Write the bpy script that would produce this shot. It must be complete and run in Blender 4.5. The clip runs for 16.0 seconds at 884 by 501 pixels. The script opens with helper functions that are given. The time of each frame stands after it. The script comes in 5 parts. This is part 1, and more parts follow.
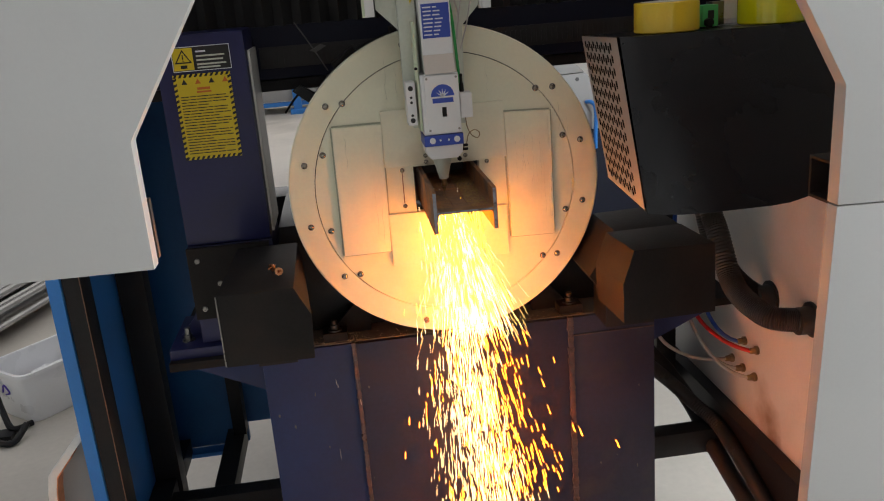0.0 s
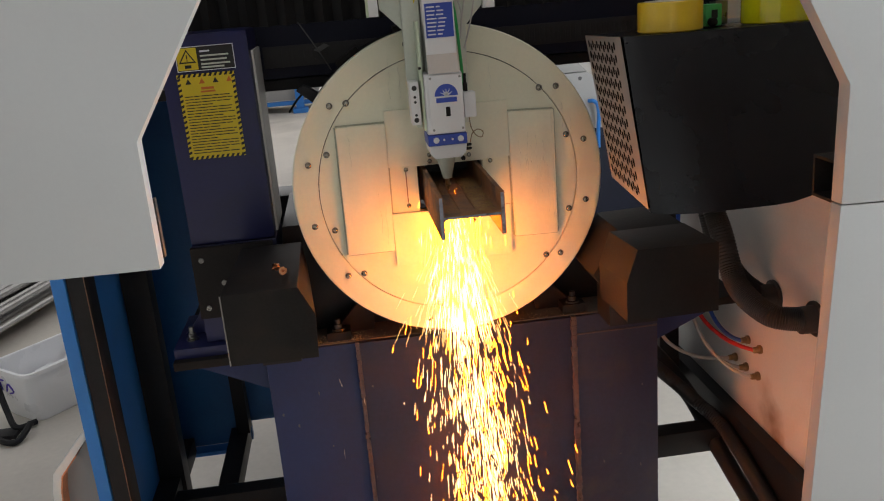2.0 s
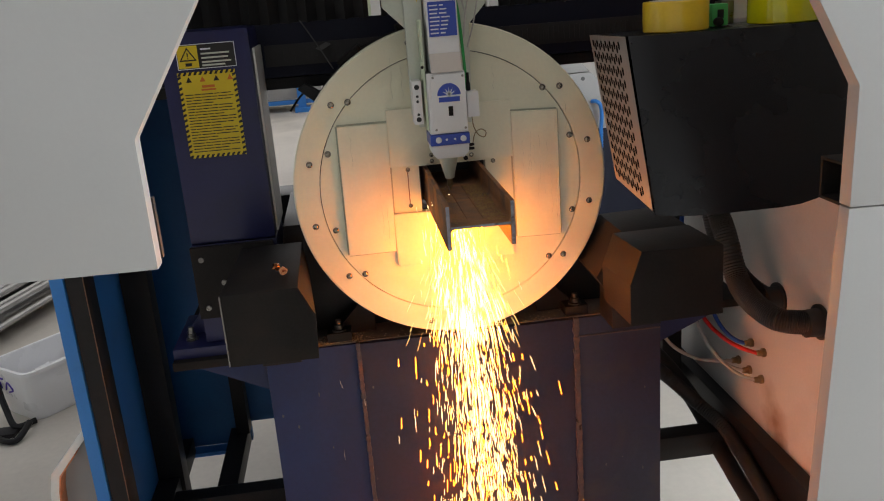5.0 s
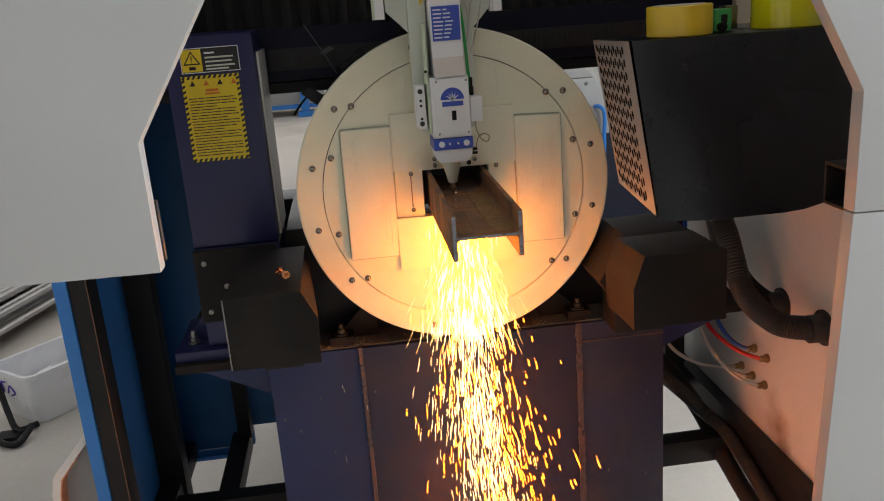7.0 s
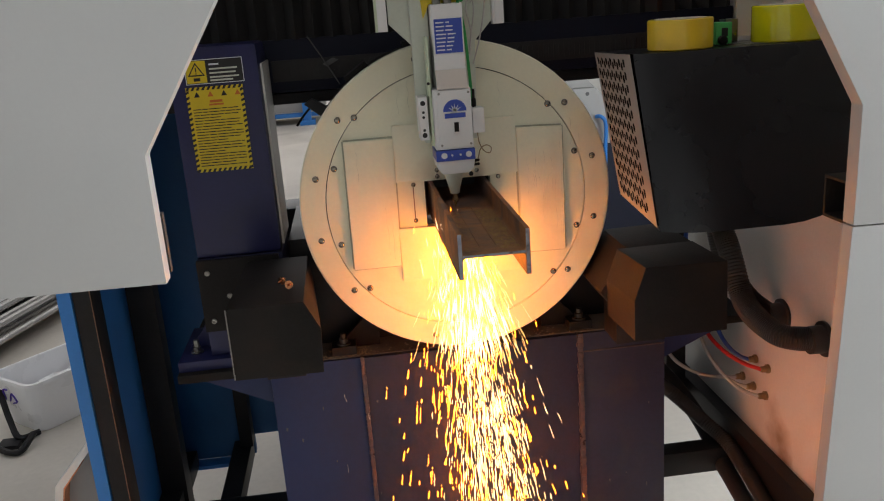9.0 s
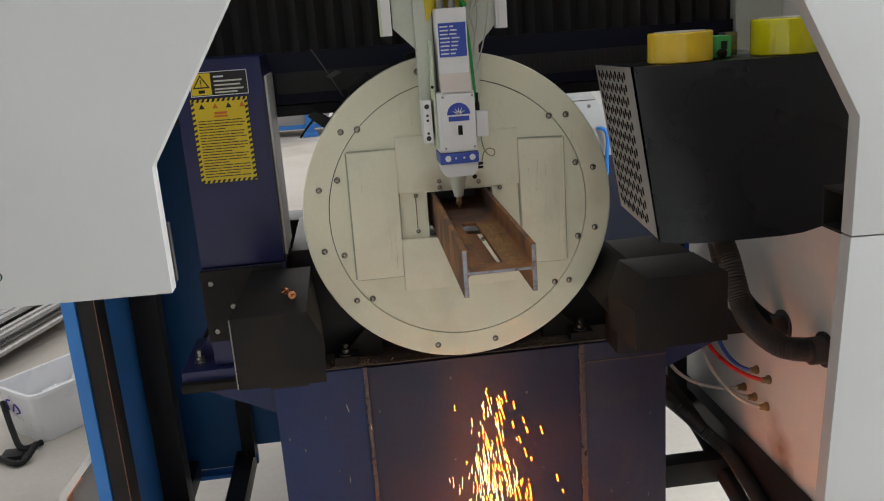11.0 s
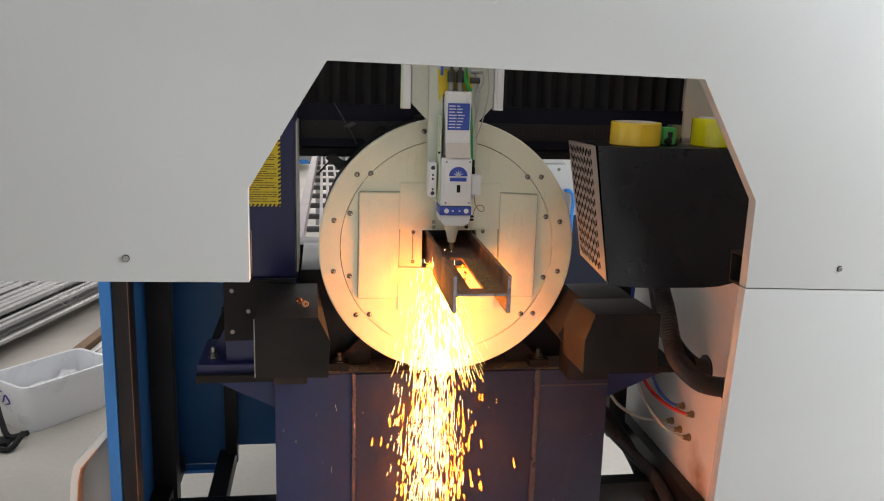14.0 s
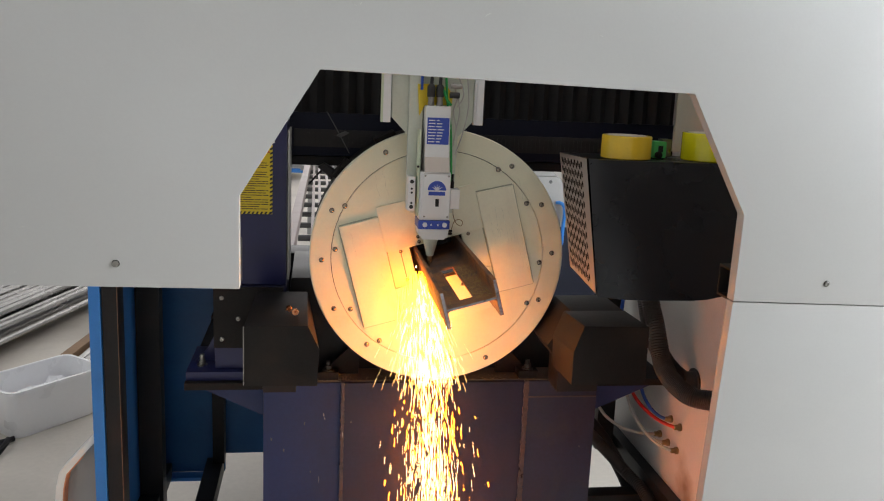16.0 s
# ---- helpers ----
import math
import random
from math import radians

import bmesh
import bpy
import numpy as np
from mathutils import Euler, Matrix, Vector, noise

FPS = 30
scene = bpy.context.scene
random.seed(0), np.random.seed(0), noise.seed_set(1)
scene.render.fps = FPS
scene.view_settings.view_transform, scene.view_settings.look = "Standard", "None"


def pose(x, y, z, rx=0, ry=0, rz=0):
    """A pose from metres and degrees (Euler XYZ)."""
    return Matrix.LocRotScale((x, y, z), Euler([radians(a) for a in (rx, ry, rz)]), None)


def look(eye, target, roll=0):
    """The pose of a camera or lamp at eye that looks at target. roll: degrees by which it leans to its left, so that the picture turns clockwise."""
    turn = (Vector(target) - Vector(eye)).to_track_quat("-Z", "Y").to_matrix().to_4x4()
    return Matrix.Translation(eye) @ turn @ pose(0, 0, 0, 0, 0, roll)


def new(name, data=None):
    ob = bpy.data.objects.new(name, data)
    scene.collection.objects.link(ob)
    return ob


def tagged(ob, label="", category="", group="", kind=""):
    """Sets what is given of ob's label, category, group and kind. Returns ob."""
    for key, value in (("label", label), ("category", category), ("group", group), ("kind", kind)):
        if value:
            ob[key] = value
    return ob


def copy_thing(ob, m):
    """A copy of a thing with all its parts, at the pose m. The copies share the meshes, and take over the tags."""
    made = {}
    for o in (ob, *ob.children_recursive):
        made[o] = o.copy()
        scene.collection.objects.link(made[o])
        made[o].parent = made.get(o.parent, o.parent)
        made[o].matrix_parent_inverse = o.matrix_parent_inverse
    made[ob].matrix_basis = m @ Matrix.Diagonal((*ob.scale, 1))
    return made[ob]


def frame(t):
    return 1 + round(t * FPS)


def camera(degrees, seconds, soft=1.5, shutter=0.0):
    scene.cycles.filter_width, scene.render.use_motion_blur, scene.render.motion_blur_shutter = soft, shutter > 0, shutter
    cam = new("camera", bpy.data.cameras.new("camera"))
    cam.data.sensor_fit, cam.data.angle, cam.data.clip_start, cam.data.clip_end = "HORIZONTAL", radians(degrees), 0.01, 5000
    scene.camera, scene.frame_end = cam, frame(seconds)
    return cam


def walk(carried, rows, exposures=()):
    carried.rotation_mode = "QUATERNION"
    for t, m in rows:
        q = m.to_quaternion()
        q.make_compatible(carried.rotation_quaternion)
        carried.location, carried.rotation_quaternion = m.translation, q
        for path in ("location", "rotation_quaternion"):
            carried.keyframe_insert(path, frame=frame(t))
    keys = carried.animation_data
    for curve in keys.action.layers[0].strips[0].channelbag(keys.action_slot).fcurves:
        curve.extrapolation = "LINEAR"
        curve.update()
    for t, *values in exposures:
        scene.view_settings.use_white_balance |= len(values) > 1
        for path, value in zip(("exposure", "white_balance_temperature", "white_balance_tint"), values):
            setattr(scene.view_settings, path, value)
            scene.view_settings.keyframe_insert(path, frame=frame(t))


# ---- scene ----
cam = camera(55.16, 16.0, 1.1)
walk(cam, [
    (0, pose(-0.2114, -1.8393, 1.7119, 72.995, 4.464, -7.242)),
    (0.5, pose(-0.2100, -1.8410, 1.7126, 72.940, 4.580, -7.292)),
    (1, pose(-0.2085, -1.8394, 1.7127, 72.886, 4.604, -7.299)),
    (1.5, pose(-0.2118, -1.8383, 1.7140, 72.871, 4.562, -7.231)),
    (2, pose(-0.2146, -1.8415, 1.7137, 72.936, 4.527, -7.103)),
    (2.5, pose(-0.2143, -1.8399, 1.7145, 72.880, 4.475, -7.018)),
    (3, pose(-0.2151, -1.8370, 1.7096, 72.911, 4.412, -7.025)),
    (3.5, pose(-0.2136, -1.8292, 1.7079, 72.891, 4.351, -7.010)),
    (4, pose(-0.2143, -1.8271, 1.7103, 72.913, 4.311, -7.007)),
    (6.5, pose(-0.2135, -1.8231, 1.7109, 73.075, 4.183, -6.768)),
    (7, pose(-0.2147, -1.8242, 1.7096, 73.281, 4.155, -6.719)),
    (7.5, pose(-0.2169, -1.8261, 1.7118, 73.469, 4.096, -6.695)),
    (8, pose(-0.2163, -1.8268, 1.7166, 73.547, 4.057, -6.637)),
    (8.5, pose(-0.2168, -1.8318, 1.7165, 73.764, 4.017, -6.608)),
    (9, pose(-0.2172, -1.8320, 1.7172, 73.846, 4.038, -6.606)),
    (11.5, pose(-0.2190, -1.8497, 1.7193, 74.850, 3.995, -6.396)),
    (12, pose(-0.2131, -1.8566, 1.7249, 75.106, 3.647, -6.544)),
    (12.5, pose(-0.2194, -1.8992, 1.7313, 75.811, 2.732, -6.941)),
    (13, pose(-0.2706, -2.0477, 1.7552, 76.587, 1.375, -7.329)),
    (13.5, pose(-0.3287, -2.1943, 1.7792, 77.417, -0.347, -7.641)),
    (14, pose(-0.3355, -2.2250, 1.7759, 77.838, -1.568, -7.836)),
    (14.5, pose(-0.3360, -2.2304, 1.7715, 77.988, -2.120, -7.824)),
    (15, pose(-0.3333, -2.2358, 1.7716, 78.141, -2.292, -7.823)),
    (15.5, pose(-0.3328, -2.2380, 1.7718, 78.464, -2.342, -8.071)),
    (16, pose(-0.3338, -2.2315, 1.7748, 78.595, -2.453, -8.235)),
], exposures=[(0, -1.53), (9.2, -1.53), (10.9, -1.25), (11.3, -0.42), (12.0, -0.40), (12.5, -0.38), (13.2, -0.52), (13.5, -0.55), (14.0, -1.05), (14.5, -1.34), (15.5, -1.38), (16, -1.20)])


# ---- world, large lights ----
world = bpy.data.worlds.new("world")
scene.world = world
world.use_nodes = True
wn = world.node_tree.nodes
sky = wn.new("ShaderNodeTexSky")
sky.sky_type, sky.sun_disc, sky.sun_elevation, sky.sun_rotation = "NISHITA", False, radians(50), radians(150)
world.node_tree.links.new(sky.outputs["Color"], wn["Background"].inputs["Color"])
wn["Background"].inputs["Strength"].default_value = 0.10


def area(name, m, sx, sy, watts, color):
    lamp = bpy.data.lights.new(name, "AREA")
    lamp.shape, lamp.size, lamp.size_y, lamp.energy, lamp.color = "RECTANGLE", sx, sy, watts, color
    ob = new(name, lamp)
    ob.matrix_world = m
    return ob


DAY = (1.0, 0.962, 0.95)
# overhead fill lamps, added in assumed roof openings out of view
for sx, wide, watts in ((-3.5, 1.4, 300), (0.2, 1.5, 130), (2.3, 1.5, 360)):
    area("roof_fill_lamp", pose(sx, 3, 6.95), wide, 21, watts, DAY)
# fill lamps added before the solid walls; no gate or window is there
area("front_fill_lamp", look((-0.5, -7.95, 2.4), (-0.5, 0, 2.2)), 6, 4.2, 30, (1.0, 0.94, 0.87))
area("east_fill_lamp", look((3.17, -1.75, 2.2), (0, -1.75, 2.0)), 2.0, 2.4, 890, (0.875, 0.935, 0.985))
area("west_fill_lamp", look((-4.97, -4.3, 3.3), (0, -1.2, 2.2)), 2.2, 2.2, 10, (0.93, 0.96, 1.0))
area("rear_fill_lamp", look((-1.0, 13.9, 2.6), (-1.0, 0, 1.0)), 7, 4.6, 620, DAY)


# ---- materials ----
def mat(name, color, rough=0.5, metal=0.0, var=0.12, scale=6.0, fine=90.0, bump=0.15, stain=None, stain_amount=0.0, stain_scale=3.0, coat=0.0, spec=0.5, stain_from=0.5):
    """A surface with variation at two scales, fine relief and, where given, stains."""
    m = bpy.data.materials.new(name)
    m.use_nodes = True
    nt = m.node_tree
    n, l = nt.nodes, nt.links
    b = n["Principled BSDF"]
    co = n.new("ShaderNodeTexCoord")
    big = n.new("ShaderNodeTexNoise")
    big.inputs["Scale"].default_value, big.inputs["Detail"].default_value = scale, 6
    small = n.new("ShaderNodeTexNoise")
    small.inputs["Scale"].default_value, small.inputs["Detail"].default_value = fine, 4
    for t in (big, small):
        l.new(co.outputs["Object"], t.inputs["Vector"])
    add = n.new("ShaderNodeMath")
    add.operation = "MULTIPLY_ADD"
    l.new(small.outputs["Fac"], add.inputs[0])
    add.inputs[1].default_value = 0.5
    l.new(big.outputs["Fac"], add.inputs[2])
    ramp = n.new("ShaderNodeMapRange")
    ramp.inputs["From Min"].default_value, ramp.inputs["From Max"].default_value = 0.45, 1.05
    ramp.inputs["To Min"].default_value, ramp.inputs["To Max"].default_value = 1 - var, 1 + var
    l.new(add.outputs[0], ramp.inputs["Value"])
    mix = n.new("ShaderNodeMix")
    mix.data_type, mix.blend_type = "RGBA", "MULTIPLY"
    mix.inputs["Factor"].default_value = 1.0
    mix.inputs["A"].default_value = (*color, 1)
    l.new(ramp.outputs["Result"], mix.inputs["B"])
    out = mix.outputs["Result"]
    if stain:
        st = n.new("ShaderNodeTexNoise")
        st.inputs["Scale"].default_value, st.inputs["Detail"].default_value, st.inputs["Distortion"].default_value = stain_scale, 8, 0.6
        l.new(co.outputs["Object"], st.inputs["Vector"])
        sr = n.new("ShaderNodeMapRange")
        sr.inputs["From Min"].default_value, sr.inputs["From Max"].default_value = stain_from, stain_from + 0.22
        sr.inputs["To Max"].default_value = stain_amount
        l.new(st.outputs["Fac"], sr.inputs["Value"])
        m2 = n.new("ShaderNodeMix")
        m2.data_type = "RGBA"
        l.new(sr.outputs["Result"], m2.inputs["Factor"])
        l.new(out, m2.inputs["A"])
        m2.inputs["B"].default_value = (*stain, 1)
        out = m2.outputs["Result"]
    l.new(out, b.inputs["Base Color"])
    rr = n.new("ShaderNodeMapRange")
    rr.inputs["To Min"].default_value, rr.inputs["To Max"].default_value = max(rough - 0.12, 0.03), min(rough + 0.12, 1)
    l.new(big.outputs["Fac"], rr.inputs["Value"])
    l.new(rr.outputs["Result"], b.inputs["Roughness"])
    b.inputs["Metallic"].default_value = metal
    b.inputs["Coat Weight"].default_value = coat
    b.inputs["Specular IOR Level"].default_value = spec
    if bump:
        bp = n.new("ShaderNodeBump")
        bp.inputs["Strength"].default_value, bp.inputs["Distance"].default_value = bump, 0.002
        l.new(small.outputs["Fac"], bp.inputs["Height"])
        l.new(bp.outputs["Normal"], b.inputs["Normal"])
    return m


def glow(name, color, strength, sampled=True):
    m = bpy.data.materials.new(name)
    m.use_nodes = True
    n, l = m.node_tree.nodes, m.node_tree.links
    n.remove(n["Principled BSDF"])
    e = n.new("ShaderNodeEmission")
    e.inputs["Color"].default_value, e.inputs["Strength"].default_value = (*color, 1), strength
    l.new(e.outputs[0], n["Material Output"].inputs["Surface"])
    if not sampled:
        m.cycles.emission_sampling = "NONE"
    return m


def spot(m, centre, radius, color, amount):
    """A noise-broken stain round one place of a surface, in the object's own space."""
    n, l = m.node_tree.nodes, m.node_tree.links
    b = n["Principled BSDF"]
    old = b.inputs["Base Color"].links[0].from_socket
    co = n.new("ShaderNodeTexCoord")
    d = n.new("ShaderNodeVectorMath")
    d.operation = "DISTANCE"
    l.new(co.outputs["Object"], d.inputs[0])
    d.inputs[1].default_value = centre
    ns = n.new("ShaderNodeTexNoise")
    ns.inputs["Scale"].default_value, ns.inputs["Detail"].default_value = 22, 6
    l.new(co.outputs["Object"], ns.inputs["Vector"])
    ad = n.new("ShaderNodeMath")
    ad.operation = "MULTIPLY_ADD"
    l.new(ns.outputs["Fac"], ad.inputs[0])
    ad.inputs[1].default_value = radius * 0.9
    l.new(d.outputs["Value"], ad.inputs[2])
    mr = n.new("ShaderNodeMapRange")
    mr.inputs["From Min"].default_value, mr.inputs["From Max"].default_value = radius * 0.5, radius * 1.45
    mr.inputs["To Min"].default_value, mr.inputs["To Max"].default_value = amount, 0.0
    l.new(ad.outputs[0], mr.inputs["Value"])
    mx = n.new("ShaderNodeMix")
    mx.data_type = "RGBA"
    l.new(mr.outputs["Result"], mx.inputs["Factor"])
    l.new(old, mx.inputs["A"])
    mx.inputs["B"].default_value = (*color, 1)
    l.new(mx.outputs["Result"], b.inputs["Base Color"])


# Shade put into the white's colour: toned down against too much lamp light.
DIMMED_WHITE = mat("dimmed_white_paint", (0.335, 0.33, 0.318), 0.45, 0, 0.025, 2.5, 160, 0.05, (0.45, 0.43, 0.4), 0.05, 5)
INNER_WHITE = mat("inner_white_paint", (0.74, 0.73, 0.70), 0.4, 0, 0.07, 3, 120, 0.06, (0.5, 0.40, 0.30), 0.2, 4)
for c, r, a in (((0.80, 0.865, 0.575), 0.075, 0.85), ((0.80, 0.835, 0.52), 0.05, 0.9), ((0.80, 0.90, 0.64), 0.05, 0.4)):
    spot(INNER_WHITE, c, r, (0.26, 0.15, 0.07), a)
IVORY = mat("ivory_disc_paint", (0.79, 0.778, 0.605), 0.42, 0, 0.06, 4, 140, 0.06, (0.58, 0.57, 0.44), 0.5, 5)
IVORY2 = mat("ivory_plate_paint", (0.80, 0.778, 0.61), 0.42, 0, 0.06, 5, 140, 0.08, (0.58, 0.56, 0.45), 0.4, 7)
for c, r, a in (((-0.055, 0, 0.062), 0.05, 0.5), ((0.04, 0, 0.060), 0.04, 0.35), ((-0.10, 0, 0.0), 0.03, 0.35)):
    spot(IVORY2, c, r, (0.42, 0.29, 0.17), a)
NAVY = mat("navy_paint", (0.013, 0.0155, 0.074), 0.38, 0, 0.18, 5, 120, 0.10, (0.02, 0.02, 0.03), 0.4, 6)
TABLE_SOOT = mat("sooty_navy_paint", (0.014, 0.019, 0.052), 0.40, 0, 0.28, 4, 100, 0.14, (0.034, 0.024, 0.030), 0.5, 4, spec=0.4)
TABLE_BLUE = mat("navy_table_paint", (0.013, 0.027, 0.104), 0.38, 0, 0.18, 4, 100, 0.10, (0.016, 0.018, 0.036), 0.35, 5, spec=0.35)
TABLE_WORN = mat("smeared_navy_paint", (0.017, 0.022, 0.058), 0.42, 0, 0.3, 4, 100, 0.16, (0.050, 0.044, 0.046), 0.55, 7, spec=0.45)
BLUE = mat("bright_blue_paint", (0.032, 0.205, 0.60), 0.42, 0, 0.08, 3, 120, 0.05, (0.01, 0.05, 0.15), 0.2, 4)
GALV = mat("grey_perforated_sheet", (0.30, 0.29, 0.285), 0.4, 0.3, 0.1, 10, 160, 0.1)
DUST = mat("dusty_steel", (0.16, 0.125, 0.10), 0.7, 0.1, 0.35, 14, 160, 0.3, (0.20, 0.16, 0.12), 0.6, 9)
SAND = mat("sandy_dust", (0.34, 0.26, 0.17), 0.8, 0, 0.3, 60, 300, 0.3)
# greenish tone for the shadow painted along the side plates' edges
EDGE_SHADE = mat("greenish_edge_shade", (0.40, 0.41, 0.31), 0.5, 0, 0.2, 30, 200, 0.1)
DRIP = mat("dried_drips", (0.66, 0.66, 0.53), 0.6, 0, 0.3, 60, 300, 0.1)
SCUFF = mat("grey_scuff", (0.36, 0.35, 0.33), 0.6, 0, 0.2, 60, 300, 0)
GREY = mat("dull_grey", (0.10, 0.10, 0.10), 0.5, 0.2, 0.2, 20, 200, 0.1)
SLOT_RAIL = mat("black_slotted_rail", (0.034, 0.033, 0.034), 0.5, 0.1, 0.2, 20, 200, 0.1, spec=0.3)
DARK_BOLT = mat("blackened_bolt", (0.045, 0.040, 0.036), 0.4, 0.6, 0.25, 30, 250, 0.2)
# orange of the spark light, painted inside the guard's fold
SPARK_TINT = mat("orange_spark_tint", (0.62, 0.24, 0.11), 0.6, 0, 0.3, 40, 300, 0.2)
SCREW = mat("bright_screw", (0.36, 0.33, 0.28), 0.24, 0.95, 0.15, 40, 300, 0.1)
DROSS = mat("grains_of_dross", (0.40, 0.26, 0.085), 0.45, 0.2, 0.5, 200, 900, 0.2, (0.10, 0.05, 0.02), 0.8, 150)
# near-black for the cover's seam and the shade behind the holes
VOID = mat("seam_and_shade_black", (0.004, 0.004, 0.004), 0.9, 0, 0.1, 20, 200, 0, spec=0.1)
DEEP_BLUE = mat("deep_blue_paint", (0.018, 0.115, 0.30), 0.45, 0, 0.12, 3, 120, 0.05, (0.008, 0.03, 0.09), 0.4, 3)
BLACK = mat("black_powder_coat", (0.007, 0.007, 0.009), 0.28, 0, 0.2, 6, 500, 0.3, spec=0.5)
DARK_STEEL = mat("blackened_steel", (0.016, 0.0142, 0.0136), 0.6, 0, 0.3, 8, 160, 0.2, (0.040, 0.028, 0.020), 0.4, 7, spec=0.15)
FRAME_BLACK = mat("black_frame_paint", (0.0135, 0.0135, 0.015), 0.45, 0, 0.25, 6, 110, 0.12, (0.035, 0.025, 0.018), 0.3, 6, spec=0.25)
BELLOWS = mat("black_bellows_fabric", (0.032, 0.031, 0.031), 0.6, 0, 0.2, 8, 300, 0.2, spec=0.25)
MILL = mat("rusty_mill_scale", (0.34, 0.145, 0.05), 0.65, 0.0, 0.5, 14, 340, 0.9, (0.12, 0.075, 0.055), 0.9, 12, stain_from=0.40)
spot(MILL, (0.0, 0.45, 0.0), 0.125, (0.055, 0.042, 0.046), 0.85)
CUT_STEEL = mat("cut_steel", (0.27, 0.285, 0.33), 0.4, 0.6, 0.45, 60, 420, 0.6, (0.085, 0.06, 0.055), 0.8, 55)
BEAM_DARK = mat("near_black_navy_paint", (0.007, 0.009, 0.022), 0.5, 0, 0.2, 6, 110, 0.12, spec=0.25)
STEEL = mat("zinc_steel", (0.30, 0.29, 0.27), 0.3, 0.9, 0.12, 20, 200, 0.1)
ALU = mat("anodised_plate", (0.57, 0.60, 0.52), 0.4, 0.25, 0.08, 5, 160, 0.08)
HEAD_WHITE = mat("head_white_paint", (0.78, 0.78, 0.78), 0.35, 0, 0.03, 8, 160, 0.03)
HEAD_TAN = mat("head_beige_paint", (0.62, 0.56, 0.5), 0.4, 0, 0.04, 8, 160, 0.04)
LABEL_BLUE = mat("label_blue", (0.03, 0.07, 0.42), 0.35, 0, 0.05, 20, 200, 0.0)
PRINT_WHITE = mat("print_white", (0.7, 0.72, 0.78), 0.45, 0, 0.05, 30, 300, 0.0)
YELLOW = mat("sticker_yellow", (0.66, 0.50, 0.02), 0.4, 0, 0.06, 9, 150, 0.0)
PRINT_SHADE_BLACK = mat("print_and_shade_black", (0.015, 0.015, 0.015), 0.45, 0, 0.1, 30, 300, 0.0)
PRINT_RED = mat("print_red", (0.55, 0.14, 0.02), 0.45, 0, 0.1, 30, 300, 0.0)
TAPE = mat("amber_tape", (0.82, 0.55, 0.025), 0.35, 0, 0.06, 12, 200, 0.05, coat=0.4)
TAPE2 = mat("lemon_tape", (0.80, 0.74, 0.01), 0.16, 0, 0.06, 12, 200, 0.05, coat=0.6)
GREEN = mat("green_plastic", (0.10, 0.55, 0.16), 0.35, 0, 0.05, 20, 200, 0.03)
PALE_GREEN = mat("pale_green_film", (0.60, 0.68, 0.50), 0.35, 0, 0.05, 20, 200, 0.03)
GREEN_CABLE = mat("green_cable", (0.02, 0.32, 0.07), 0.4, 0, 0.05, 20, 200, 0.03)
RUBBER = mat("black_rubber", (0.022, 0.022, 0.023), 0.5, 0, 0.2, 20, 260, 0.15)
RED_HOSE = mat("red_hose", (0.62, 0.02, 0.02), 0.3, 0, 0.05, 20, 200, 0.0)
BLUE_HOSE = mat("blue_hose", (0.02, 0.08, 0.42), 0.3, 0, 0.05, 20, 200, 0.0)
CLEAR_HOSE = mat("milky_hose", (0.46, 0.44, 0.42), 0.3, 0, 0.05, 20, 200, 0.0)
BRASS = mat("dull_brass", (0.30, 0.22, 0.12), 0.35, 0.8, 0.15, 40, 300, 0.1)
COPPER = mat("copper", (0.62, 0.26, 0.12), 0.25, 0.9, 0.15, 40, 300, 0.1)
WELD = mat("painted_weld", (0.060, 0.040, 0.042), 0.32, 0.1, 0.4, 60, 300, 0.5, (0.15, 0.075, 0.045), 0.5, 40, spec=0.7)
# rust of the scratch, also the spark light painted on the front post
RUST_AND_LIT_EDGE = mat("rust_and_lit_edge", (0.22, 0.12, 0.075), 0.6, 0.3, 0.35, 40, 300, 0.5)
CONCRETE = mat("pale_concrete", (0.60, 0.555, 0.49), 0.6, 0, 0.10, 1.2, 40, 0.10, (0.28, 0.25, 0.21), 0.45, 0.9)
TUB = mat("milky_plastic", (0.90, 0.90, 0.91), 0.3, 0, 0.03, 5, 100, 0.03)
PURPLE = mat("purple_marker", (0.08, 0.04, 0.35), 0.5, 0, 0.1, 20, 200, 0.0)
WALL_PAINT = mat("hall_wall_paint", (0.62, 0.63, 0.62), 0.7, 0, 0.06, 0.8, 30, 0.05)
BAR_STEEL = mat("bright_bar_steel", (0.5, 0.49, 0.48), 0.25, 0.9, 0.15, 3, 120, 0.08, (0.2, 0.15, 0.12), 0.3, 4)
# conveyor white with its shade mixed into the colour
SHADED_ROSE = mat("shaded_pinkish_white", (0.36, 0.30, 0.285), 0.5, 0, 0.15, 4, 120, 0.1, (0.25, 0.19, 0.16), 0.4, 6)
SPARK_HOT = glow("white_hot_sparks", (1.0, 0.58, 0.25), 38.0)
SPARK_WARM = glow("orange_sparks", (1.0, 0.15, 0.004), 330.0)
EMBER = glow("red_hot_drop", (1.0, 0.16, 0.045), 5.0)
SPIT = glow("orange_red_sparks", (1.0, 0.21, 0.07), 22.0)
PIERCE = glow("piercing_glow", (1.0, 0.21, 0.02), 2200.0)
JET = glow("white_hot_jet", (1.0, 0.245, 0.007), 80.0)
JET_EDGE = glow("yellow_jet_edge", (1.0, 0.62, 0.2), 12.0, False)


# ---- builders ----
ORIGIN = {}


